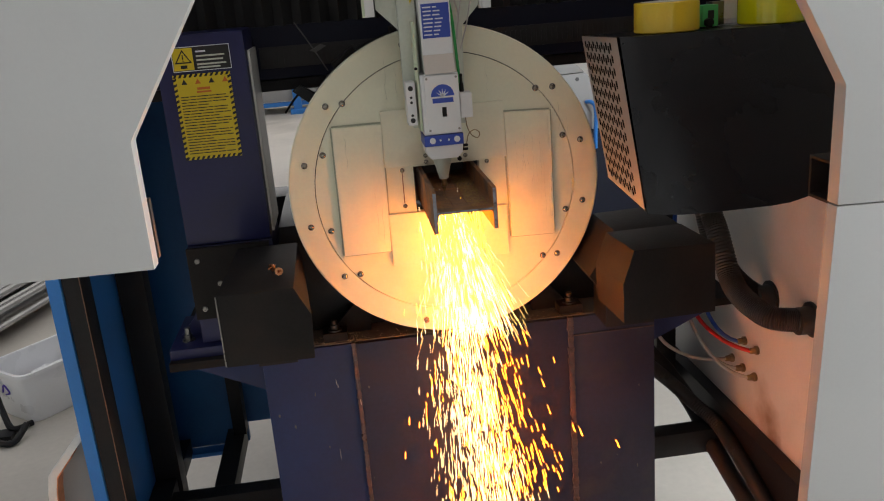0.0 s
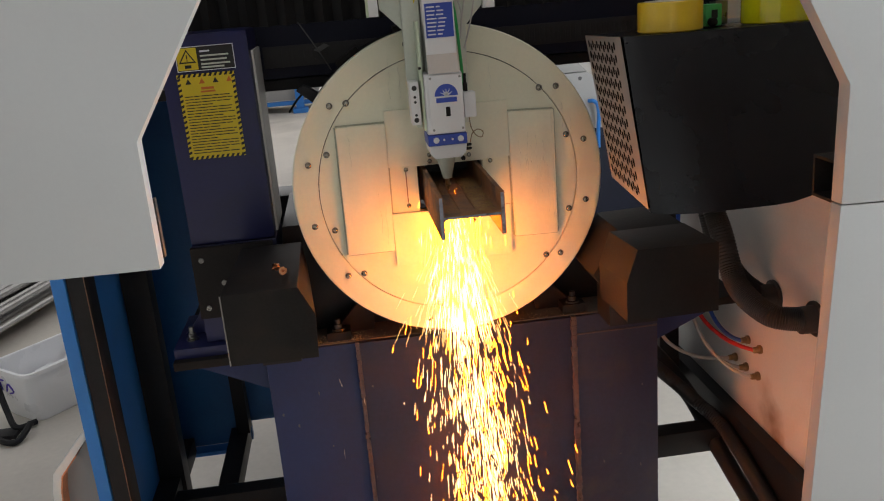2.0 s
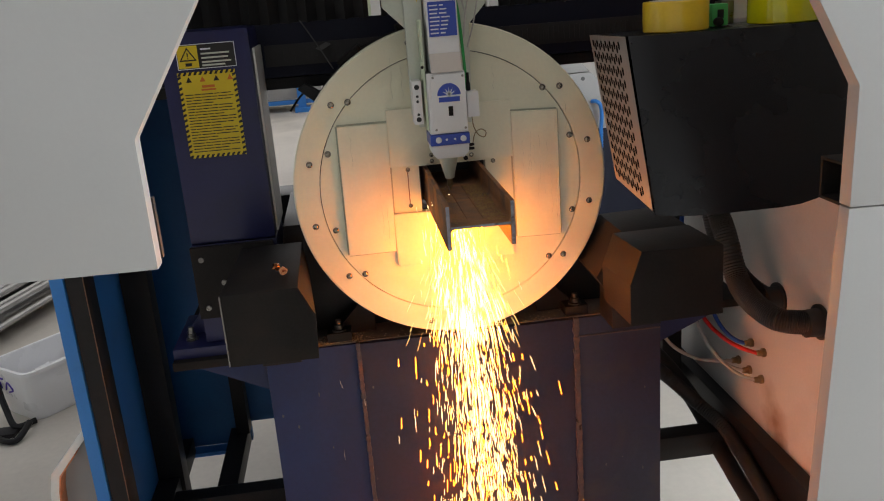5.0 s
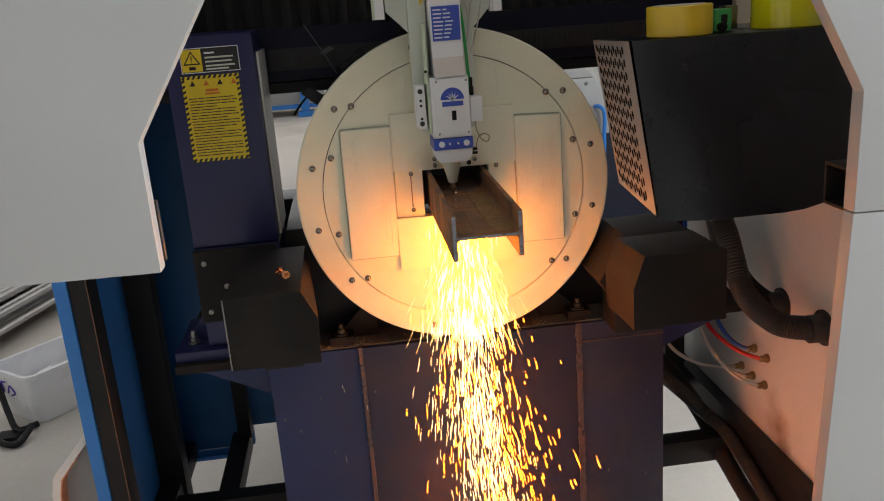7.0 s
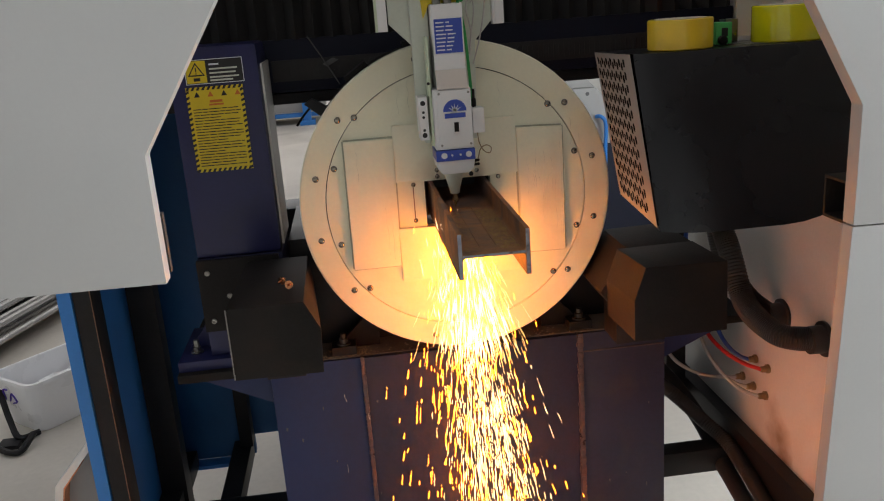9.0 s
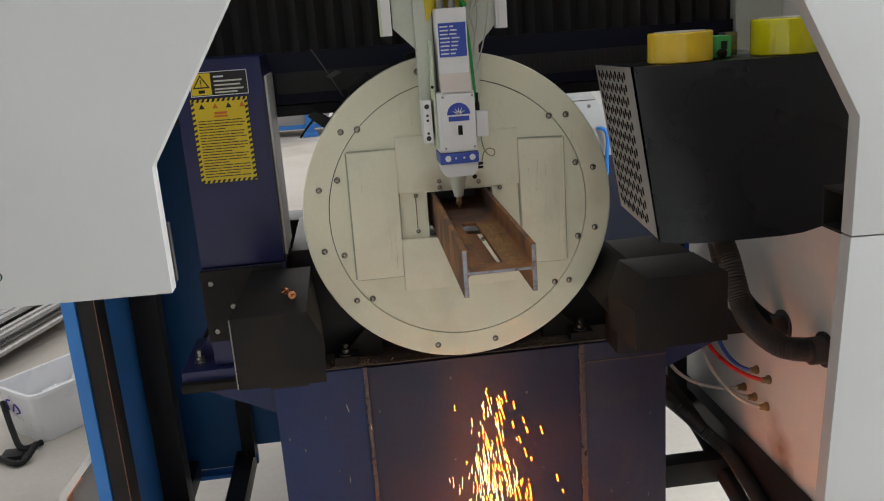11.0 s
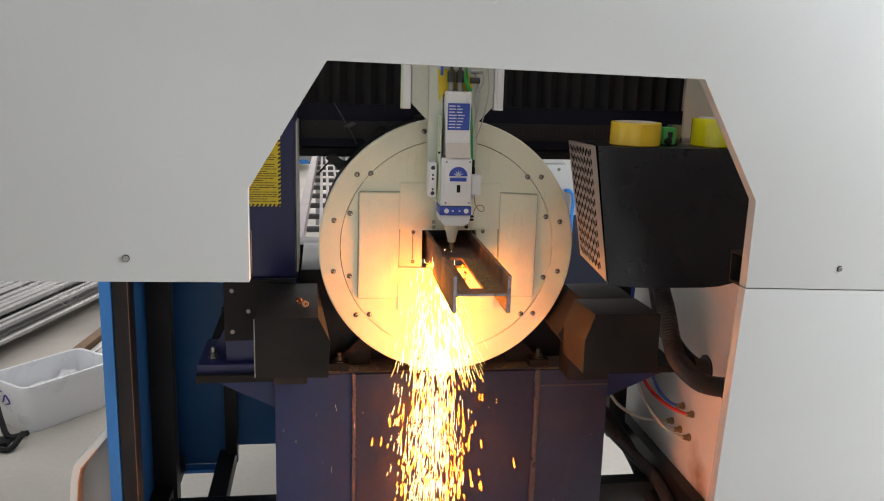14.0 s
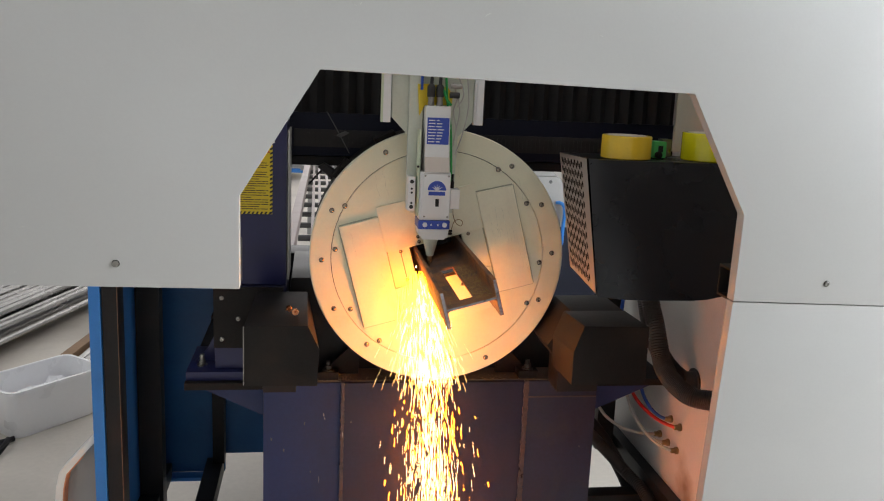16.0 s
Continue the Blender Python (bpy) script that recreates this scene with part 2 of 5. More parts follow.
def cube(bm, x0, x1, y0, y1, z0, z1, bevel=0.0):
    v = [bm.verts.new((x, y, z)) for x in (x0, x1) for y in (y0, y1) for z in (z0, z1)]
    fs = [bm.faces.new([v[i] for i in q]) for q in ((0, 1, 3, 2), (4, 6, 7, 5), (0, 4, 5, 1), (2, 3, 7, 6), (0, 2, 6, 4), (1, 5, 7, 3))]
    if bevel:
        es = list({e for f in fs for e in f.edges})
        bmesh.ops.bevel(bm, geom=es, offset=bevel, segments=2, affect="EDGES", profile=0.7)
    return bm


def block(x0, x1, y0, y1, z0, z1, bevel=0.002):
    return cube(bmesh.new(), x0, x1, y0, y1, z0, z1, bevel)


def prism(poly, axis, a, b, bevel=0.0, bm=None):
    """A polygon, given in the two other axes, drawn out along one axis from a to b."""
    bm = bm or bmesh.new()
    k = "xyz".index(axis)

    def at(p, h):
        c = list(p)
        c.insert(k, h)
        return bm.verts.new(c)
    lo, hi = [at(p, a) for p in poly], [at(p, b) for p in poly]
    fs = [bm.faces.new(lo), bm.faces.new(hi[::-1])]
    n = len(poly)
    for i in range(n):
        fs.append(bm.faces.new((lo[i], hi[i], hi[(i + 1) % n], lo[(i + 1) % n])))
    bmesh.ops.recalc_face_normals(bm, faces=fs)
    if bevel:
        bmesh.ops.bevel(bm, geom=list({e for f in fs for e in f.edges}), offset=bevel, segments=2, affect="EDGES", profile=0.7)
    return bm


def lathe(profile, centre, axis="z", seg=24, bm=None):
    """A turned shape: profile rows (height, radius) along the axis."""
    bm = bm or bmesh.new()
    c = Vector(centre)
    rings = []
    for h, r in profile:
        ring = []
        for i in range(seg):
            a = 2 * math.pi * i / seg
            p, q = r * math.cos(a), r * math.sin(a)
            off = {"z": (p, q, h), "y": (p, h, q), "x": (h, p, q)}[axis]
            ring.append(bm.verts.new(c + Vector(off)))
        rings.append(ring)
    fs = []
    for a, b in zip(rings, rings[1:]):
        for i in range(seg):
            fs.append(bm.faces.new((a[i], a[(i + 1) % seg], b[(i + 1) % seg], b[i])))
    fs.append(bm.faces.new(rings[0]))
    fs.append(bm.faces.new(rings[-1]))
    bmesh.ops.recalc_face_normals(bm, faces=fs)
    return bm


def glide(points, n):
    """n+1 points on a smooth curve through the given points."""
    p = [Vector(q) for q in points]
    p = [2 * p[0] - p[1], *p, 2 * p[-1] - p[-2]]
    out = []
    segs = len(p) - 3
    for i in range(n + 1):
        u = i / n * segs
        k = min(int(u), segs - 1)
        t = u - k
        a, b, c, d = p[k:k + 4]
        out.append(0.5 * ((2 * b) + (c - a) * t + (2 * a - 5 * b + 4 * c - d) * t * t + (3 * b - a - 3 * c + d) * t ** 3))
    return out


def tube(points, r, seg=10, n=24, ridge=0.0, bm=None):
    """A hose along a smooth curve; ridge makes it corrugated."""
    bm = bm or bmesh.new()
    path = glide(points, n)
    rings = []
    up = Vector((0.13, 0.31, 0.94))
    for i, c in enumerate(path):
        d = (path[min(i + 1, n)] - path[max(i - 1, 0)]).normalized()
        a = d.cross(up).normalized()
        b = d.cross(a)
        rad = r + (ridge if i % 2 else 0)
        rings.append([bm.verts.new(c + rad * (a * math.cos(2 * math.pi * k / seg) + b * math.sin(2 * math.pi * k / seg))) for k in range(seg)])
    fs = []
    for p, q in zip(rings, rings[1:]):
        for k in range(seg):
            fs.append(bm.faces.new((p[k], p[(k + 1) % seg], q[(k + 1) % seg], q[k])))
    fs += [bm.faces.new(rings[0]), bm.faces.new(rings[-1])]
    bmesh.ops.recalc_face_normals(bm, faces=fs)
    return bm


def mesh_of(name, bm, material, smooth):
    me = bpy.data.meshes.new(name)
    bm.to_mesh(me)
    bm.free()
    for m in material if isinstance(material, (list, tuple)) else [material]:
        me.materials.append(m)
    if smooth:
        for p in me.polygons:
            p.use_smooth = True
        me.set_sharp_from_angle(angle=radians(35))
    return me


def thing(name, at, label, category, group="", kind=""):
    """An Empty at a thing's base, for its parts."""
    ob = new(name)
    ob.location = at
    ORIGIN[ob] = Vector(at)
    return tagged(ob, label, category, group, kind)


def part(name, bm, material, parent, label="", smooth=True):
    o = ORIGIN[parent]
    bmesh.ops.translate(bm, verts=bm.verts, vec=-o)
    ob = new(name, mesh_of(name, bm, material, smooth))
    ob.parent = parent
    ORIGIN[ob] = o
    return tagged(ob, label)


def solo(name, bm, material, at, label, category, group="", kind="", smooth=True):
    """A thing that is one mesh."""
    o = Vector(at)
    bmesh.ops.translate(bm, verts=bm.verts, vec=-o)
    ob = new(name, mesh_of(name, bm, material, smooth))
    ob.location = o
    ORIGIN[ob] = o
    return tagged(ob, label, category, group, kind)


def bolt(x, z, y, r=0.0058, parent=None, name="screw"):
    """A button-head screw with a dark washer on a face that looks to -y."""
    w = part(name, lathe([(0.001, r * 1.18), (-0.0010, r * 1.18), (-0.0014, r * 1.05)], (x, y, z), "y", 12), GREY, parent)
    part("screw_head", lathe([(-0.0012, r), (-0.0036, r * 0.86), (-0.0050, r * 0.5), (-0.0050, r * 0.42), (-0.0030, r * 0.38)], (x, y, z), "y", 12), SCREW, w)
    return w


# ---- hall ----
ground = solo("ground", block(-30, 30, -30, 40, -0.2, 0, 0), CONCRETE, (0, 0, 0), "pale dusty concrete workshop floor with stains", "floor", kind="structure")
for nm, b in (("wall_south", (-5, 3.2, -8.3, -8.0)), ("wall_north", (-5, 3.2, 14.0, 14.3)), ("wall_west", (-5.3, -5, -8, 14)), ("wall_east", (3.2, 3.5, -8, 14))):
    solo(nm, block(b[0], b[1], b[2], b[3], 0, 7.2, 0), WALL_PAINT, (b[0], b[2], 0), "plain pale workshop wall", "wall", kind="structure")
# unseen roof, added to close the hall and hold the overhead lamps
bmr = bmesh.new()
for a, b in ((-5, -4.25), (-2.75, -1.25), (0.25, 1.45), (2.95, 3.2)):
    cube(bmr, a, b, -8, 14, 7.0, 7.2)
solo("ceiling", bmr, WALL_PAINT, (0, 0, 7), "assumed pale workshop roof, out of view, with open strips for the fill lamps", "ceiling", kind="structure")


# ---- housing ----
PY = -0.83
T = 0.027


def askew(bm):
    """The housing's front is not square to the chuck: it runs back towards its hinge side."""
    for v in bm.verts:
        v.co.y += 0.06 * (v.co.x + 0.457)
    return bm


def housing():
    h = thing("machine_housing", (0, PY, 0), "white sheet-metal machine housing with an open chamfered window", "machine housing")
    poly = [(-1.40, 1.444), (-0.457, 1.4185), (-0.457, 1.574), (-0.3288, 1.783), (0.331, 1.769), (0.4545, 1.552), (0.4525, 1.387), (0.95, 1.367), (0.95, 2.40), (-1.40, 2.40)]
    part("front_panel", askew(prism(poly, "y", PY, PY + T, 0.0025)), DIMMED_WHITE, h)
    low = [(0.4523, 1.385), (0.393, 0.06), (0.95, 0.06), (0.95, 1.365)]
    part("lower_panel", askew(prism(low, "y", PY + 0.001, PY + T, 0.002)), DIMMED_WHITE, h)
    part("side_wall", prism([(-0.722, 0.42), (0.95, 0.42), (0.95, 2.40), (-0.722, 2.40)], "x", 0.800, 0.822), INNER_WHITE, h, "white inner side wall with heat stains")
    part("edge_strip", block(-0.462, -0.4555, PY + T + 0.001, PY + T + 0.012, 1.425, 1.50, 0.001), RUBBER, h, "black rubber edge strip")
    part("top_cover", block(-1.40, 0.90, 0.05, 1.05, 2.12, 2.14, 0.0), DIMMED_WHITE, h)
    for x, z in ((-0.650, 1.463), (0.647, 1.420)):
        p = part("panel_screw", askew(lathe([(0, 0.005), (-0.003, 0.005), (-0.0035, 0.003), (-0.002, 0.0025)], (x, PY, z), "y", 14)), STEEL, h)
        part("screw_recess", askew(lathe([(0.0005, 0.0062), (-0.0012, 0.006)], (x, PY, z), "y", 14)), DARK_STEEL, p)
    # square tube stub behind the window's edge
    bm = bmesh.new()
    for y0, y1, z0, z1 in ((-0.700, -0.637, 1.366, 1.371), (-0.700, -0.637, 1.426, 1.431), (-0.700, -0.695, 1.3715, 1.4255), (-0.642, -0.637, 1.3715, 1.4255)):
        cube(bm, 0.488, 0.798, y0, y1, z0, z1, 0.0012)
    part("tube_bracket", bm, DARK_STEEL, h, "black square tube bracket, open at its end")
    for x, z, w, a in ((-0.30, 1.905, 0.020, 20), (-0.285, 1.893, 0.014, -35), (-0.268, 1.885, 0.010, 50), (-0.06, 1.880, 0.012, 30), (0.14, 1.862, 0.010, -20), (-0.80, 1.447, 0.004, 80), (-0.79, 1.52, 0.006, 15)):
        c, q = math.cos(radians(a)), math.sin(radians(a))
        part("scuff", askew(prism([(x, z), (x + w * c, z + w * q), (x + w * c - 0.001 * q, z + w * q + 0.001 * c), (x + w * 0.4 * c - 0.002 * q, z + 0.4 * w * q + 0.002 * c)], "y", PY - 0.0003, PY + 0.001)), SCUFF, h)
    return h


housing()

gs = solo("guard_sheet", block(0.686, 0.798, 0.10, 0.112, 1.60, 2.395, 0.001), ALU, (0.74, 0.1, 1.6), "bare grey sheet-metal guard inside the housing", "sheet metal")


# ---- bellows and cross beam ----
def gantry():
    g = thing("cross_beam", (0, 0.35, 1.54), "black cross beam with vent slots and pleated bellows", "machine beam")
    b = bmesh.new()
    x0, x1 = -1.0, 0.795
    cube(b, x0, x1, 0.352, 0.50, 1.535, 1.664, 0.003)
    part("beam", b, BEAM_DARK, g)
    part("slot_rail", block(-0.40, 0.62, 0.3485, 0.3515, 1.562, 1.614, 0.0005), SLOT_RAIL, g)
    sl = bmesh.new()
    for x in np.arange(-0.36, 0.60, 0.0135):
        cube(sl, x, x + 0.006, 0.3470, 0.3495, 1.572, 1.604)
    tagged(part("vent_slots", sl, PRINT_SHADE_BLACK, g), kind="stuff")
    pl = bmesh.new()
    n = 78
    prev = None
    for i in range(n + 1):
        x = x0 + (x1 - x0) * i / n
        y = 0.345 if i % 2 else 0.372
        cur = (pl.verts.new((x, y, 1.662)), pl.verts.new((x, y, 2.39)))
        if prev:
            pl.faces.new((prev[0], cur[0], cur[1], prev[1]))
        prev = cur
    bk = [pl.verts.new(c) for c in ((x0, 0.40, 1.662), (x1, 0.40, 1.662), (x1, 0.40, 2.39), (x0, 0.40, 2.39))]
    pl.faces.new(bk)
    part("bellows", pl, BELLOWS, g, "black pleated bellows", smooth=False)
    part("lower_rail", block(x0, x1, 0.36, 0.46, 1.505, 1.532, 0.003), FRAME_BLACK, g)
    part("clip", prism([(-0.275, 1.598), (-0.262, 1.592), (-0.235, 1.606), (-0.248, 1.612)], "y", 0.338, 0.346), GREY, g)
    return g


gantry()


# ---- chuck ----
ZC = 1.30


def ring(r0, r1, y0, y1, seg=128):
    """A flat ring about the chuck's axis."""
    bm = bmesh.new()
    vs = [[bm.verts.new((r * math.cos(2 * math.pi * i / seg), y, ZC + r * math.sin(2 * math.pi * i / seg))) for i in range(seg)] for r, y in ((r0, y0), (r1 - 0.003, y0), (r1, y0 + 0.003), (r1, y1), (r0, y1))]
    for k in range(5):
        a, b = vs[k], vs[(k + 1) % 5]
        for i in range(seg):
            bm.faces.new((a[i], a[(i + 1) % seg], b[(i + 1) % seg], b[i]))
    bmesh.ops.recalc_face_normals(bm, faces=bm.faces)
    return bm


def inner_plate(r, y0, y1, hx0, hx1, hz0, hz1, seg=128):
    """The round cover with its rectangular opening."""
    bm = bmesh.new()
    out, inn = [], []
    for y in (y0, y1):
        o, n = [], []
        for i in range(seg):
            a = 2 * math.pi * (i + 0.5) / seg
            c, s = math.cos(a), math.sin(a)
            o.append(bm.verts.new((r * c, y, ZC + r * s)))
            cx, cz = (hx0 + hx1) / 2, (hz0 + hz1) / 2
            k = min((hx1 - hx0) / 2 / max(abs(c), 1e-6), (hz1 - hz0) / 2 / max(abs(s), 1e-6))
            n.append(bm.verts.new((cx + k * c, y, cz + k * s)))
        out.append(o)
        inn.append(n)
    for i in range(seg):
        j = (i + 1) % seg
        bm.faces.new((out[0][i], out[0][j], inn[0][j], inn[0][i]))
        bm.faces.new((out[1][i], inn[1][i], inn[1][j], out[1][j]))
        bm.faces.new((out[0][i], out[1][i], out[1][j], out[0][j]))
        bm.faces.new((inn[0][i], inn[0][j], inn[1][j], inn[1][i]))
    bmesh.ops.recalc_face_normals(bm, faces=bm.faces)
    return bm


def chuck_disc():
    c = thing("chuck_disc", (0, 0, ZC), "ivory painted round chuck cover with four raised plates", "chuck cover")
    part("rim_ring", ring(0.2916, 0.348, 0.0, 0.030), IVORY, c)
    part("round_cover", inner_plate(0.2898, 0.0005, 0.028, -0.071, 0.077, 1.243, 1.348), IVORY, c)
    part("seam", ring(0.2880, 0.2930, 0.009, 0.02), VOID, c, "dark seam round the cover")
    for nm, p in (("side_plate", [(-0.242, 1.163), (-0.137, 1.163), (-0.133, 1.450), (-0.240, 1.450)]), ("side_plate", [(0.141, 1.166), (0.240, 1.164), (0.240, 1.446), (0.137, 1.450)]),
                  ("top_plate", [(-0.134, 1.352), (0.138, 1.352), (0.137, 1.476), (-0.133, 1.476)]), ("bottom_plate", [(-0.135, 1.126), (0.131, 1.126), (0.133, 1.242), (-0.136, 1.247)])):
        d = {"side_plate": 0.012, "top_plate": 0.008, "bottom_plate": 0.009}[nm]
        pp = part(nm, prism(p, "y", -d, 0.001, 0.0018), IVORY2, c)
        if nm == "side_plate":
            # thin frame round the plate, coloured as the shadow it casts
            for q, r in zip(p, p[1:] + p[:1]):
                w = 0.0035
                n = Vector((r[1] - q[1], q[0] - r[0])).normalized() * w
                part("edge_shade_bead", prism([(q[0], q[1]), (r[0], r[1]), (r[0] + n.x, r[1] + n.y), (q[0] + n.x, q[1] + n.y)], "y", -0.003, 0.0005), EDGE_SHADE, pp)
    for x, z in ((-0.247, 1.497), (-0.307, 1.374), (-0.309, 1.235), (-0.248, 1.113), (0.250, 1.495), (0.309, 1.372), (0.310, 1.232), (0.246, 1.111), (-0.071, 0.984), (0.065, 0.986), (-0.072, 1.612),
                 (-0.211, 1.500), (-0.265, 1.393), (-0.266, 1.222), (-0.212, 1.114), (0.212, 1.495), (0.269, 1.386), (0.270, 1.215), (0.212, 1.110)):
        bolt(x, z, 0.0, 0.0060, c)
    for x, z in ((-0.096, 1.344), (-0.096, 1.262), (0.093, 1.346), (0.048, 1.231), (0.047, 1.213), (-0.042, 1.372), (-0.042, 1.358), (0.046, 1.364)):
        bolt(x, z, -0.009 if z < 1.24 else -0.004 if z < 1.344 else -0.008, 0.0042, c, "small_screw")
    rr = random.Random(6)
    for x, za, zb in ((0.178, 1.402, 1.315), (0.197, 1.394, 1.285), (0.214, 1.380, 1.298), (0.186, 1.372, 1.330), (0.205, 1.340, 1.262), (-0.115, 1.585, 1.500), (-0.092, 1.570, 1.498), (0.105, 1.555, 1.500), (0.270, 1.42, 1.375), (0.281, 1.425, 1.37), (-0.150, 1.275, 1.180), (0.160, 1.385, 1.300), (0.222, 1.330, 1.215), (0.192, 1.300, 1.205), (0.172, 1.352, 1.318), (0.2335, 1.44, 1.20), (0.2365, 1.30, 1.17), (-0.215, 1.43, 1.36), (-0.16, 1.30, 1.19), (0.262, 1.46, 1.40), (0.290, 1.30, 1.24)):
        pts = [(x + rr.uniform(-0.0024, 0.0024), -0.0122 if 0.14 < x < 0.238 or -0.23 < x < -0.14 else 0.0, za + (zb - za) * k / 6) for k in range(7)]
        part("drip", tube(pts, rr.uniform(0.0003, 0.0005), 6, 18), DRIP, c)
    part("scratch", block(-0.0975, -0.0955, -0.0008, 0.001, 1.268, 1.338, 0.0), RUST_AND_LIT_EDGE, c, "rusty scratch line")
    part("drum", ring(0.10, 0.342, 0.0302, 0.20), DARK_STEEL, c, "dark chuck drum behind the cover")
    # black sheet added across the opening to draw the shade inside
    part("dark_throat_sheet", prism([(-0.078, 1.235), (0.092, 1.235), (0.092, 1.36), (-0.078, 1.36)], "y", 0.15, 0.155), PRINT_SHADE_BLACK, c)
    for a in (100, 124):
        b = block(-0.03, 0.03, 0.05, 0.12, ZC + 0.338, ZC + 0.358, 0.003)
        bmesh.ops.rotate(b, verts=b.verts, cent=(0, 0, ZC), matrix=Matrix.Rotation(radians(-(a - 90)), 3, "Y"))
        part("drum_clamp", b, DARK_STEEL, c)
    return c


disc = chuck_disc()


# ---- the steel beam that is cut ----
BX, BZ, BW, BH, TF, TW = 0.006, 1.297, 0.128, 0.084, 0.0085, 0.006
BL = 0.95                                     # length of the beam
SLOT = (-0.0135, 0.0175, 0.044, 0.350)        # left, right, and start and end behind the beam's front


def h_beam():
    """An H-section on its side, its front at y = 0, with the slot in its web."""
    h = thing("steel_beam", (BX, 0, BZ), "rusty H-section steel beam with a slot cut in its web", "steel beam")
    ix = BW / 2 - TF
    for s in (-1, 1):
        a, b = BX + s * BW / 2, BX + s * ix
        bm = prism([(min(a, b), BZ - BH / 2), (max(a, b), BZ - BH / 2), (max(a, b), BZ + BH / 2), (min(a, b), BZ + BH / 2)], "y", 0.0, BL, 0.0008)
        f = part("flange", bm, MILL, h)
        part("cut_end", block(min(a, b) + 0.001, max(a, b) - 0.001, -0.0006, 0.001, BZ - BH / 2 + 0.001, BZ + BH / 2 - 0.001, 0), CUT_STEEL, f, "bluish bare cut end")
    w = bmesh.new()
    z0, z1 = BZ - TW / 2, BZ + TW / 2
    s0, s1, y0, y1 = SLOT
    cube(w, BX - ix, BX + ix, 0, y0, z0, z1)
    cube(w, BX - ix, BX + ix, y1, BL, z0, z1)
    cube(w, BX - ix, s0, y0, y1, z0, z1)
    cube(w, s1, BX + ix, y0, y1, z0, z1)
    wb = part("web", w, MILL, h, smooth=False)
    part("cut_edge", block(BX - ix, BX + ix, -0.0006, 0.001, z0 + 0.0008, z1 - 0.0008, 0), CUT_STEEL, wb, "bluish bare cut end")
    # fillets between web and flanges
    for s in (-1, 1):
        for u in (-1, 1):
            x, z, r = BX + s * ix, BZ + u * TW / 2, 0.007
            pts = [(x, z), (x - s * r, z)] + [(x - s * r * (1 - math.sin(k * math.pi / 8)), z + u * r * (1 - math.cos(k * math.pi / 8))) for k in range(1, 4)] + [(x, z + u * r)]
            part("fillet", prism(pts, "y", 0.0005, BL), MILL, h)
    return h


beam = h_beam()
rd = random.Random(8)
dr = bmesh.new()
for k in range(1300):
    x, y = rd.uniform(SLOT[1] + 0.002, 0.058) if k % 7 else rd.uniform(-0.048, SLOT[0] - 0.001), rd.uniform(0.02, 0.33)
    r = rd.uniform(0.0005, 0.0013)
    lathe([(-0.0003, r), (r * 0.7, r * 0.7), (r * 1.1, r * 0.2)], (x, y, BZ + TW / 2), "z", 5, dr)
tagged(part("dross", dr, DROSS, beam, "brown grains of dross on the web", smooth=False), kind="stuff")


def slug():
    s0, s1, y0, y1 = SLOT
    return solo("cut_out_strip", block(s0 + 0.001, s1 - 0.001, y0 + 0.001, y1 - 0.001, BZ - TW / 2 + 0.0003, BZ + TW / 2 - 0.0003, 0.0005), MILL, (BX, 0, BZ), "rusty steel strip being cut out of the beam's web", "steel strip")


strip = slug()


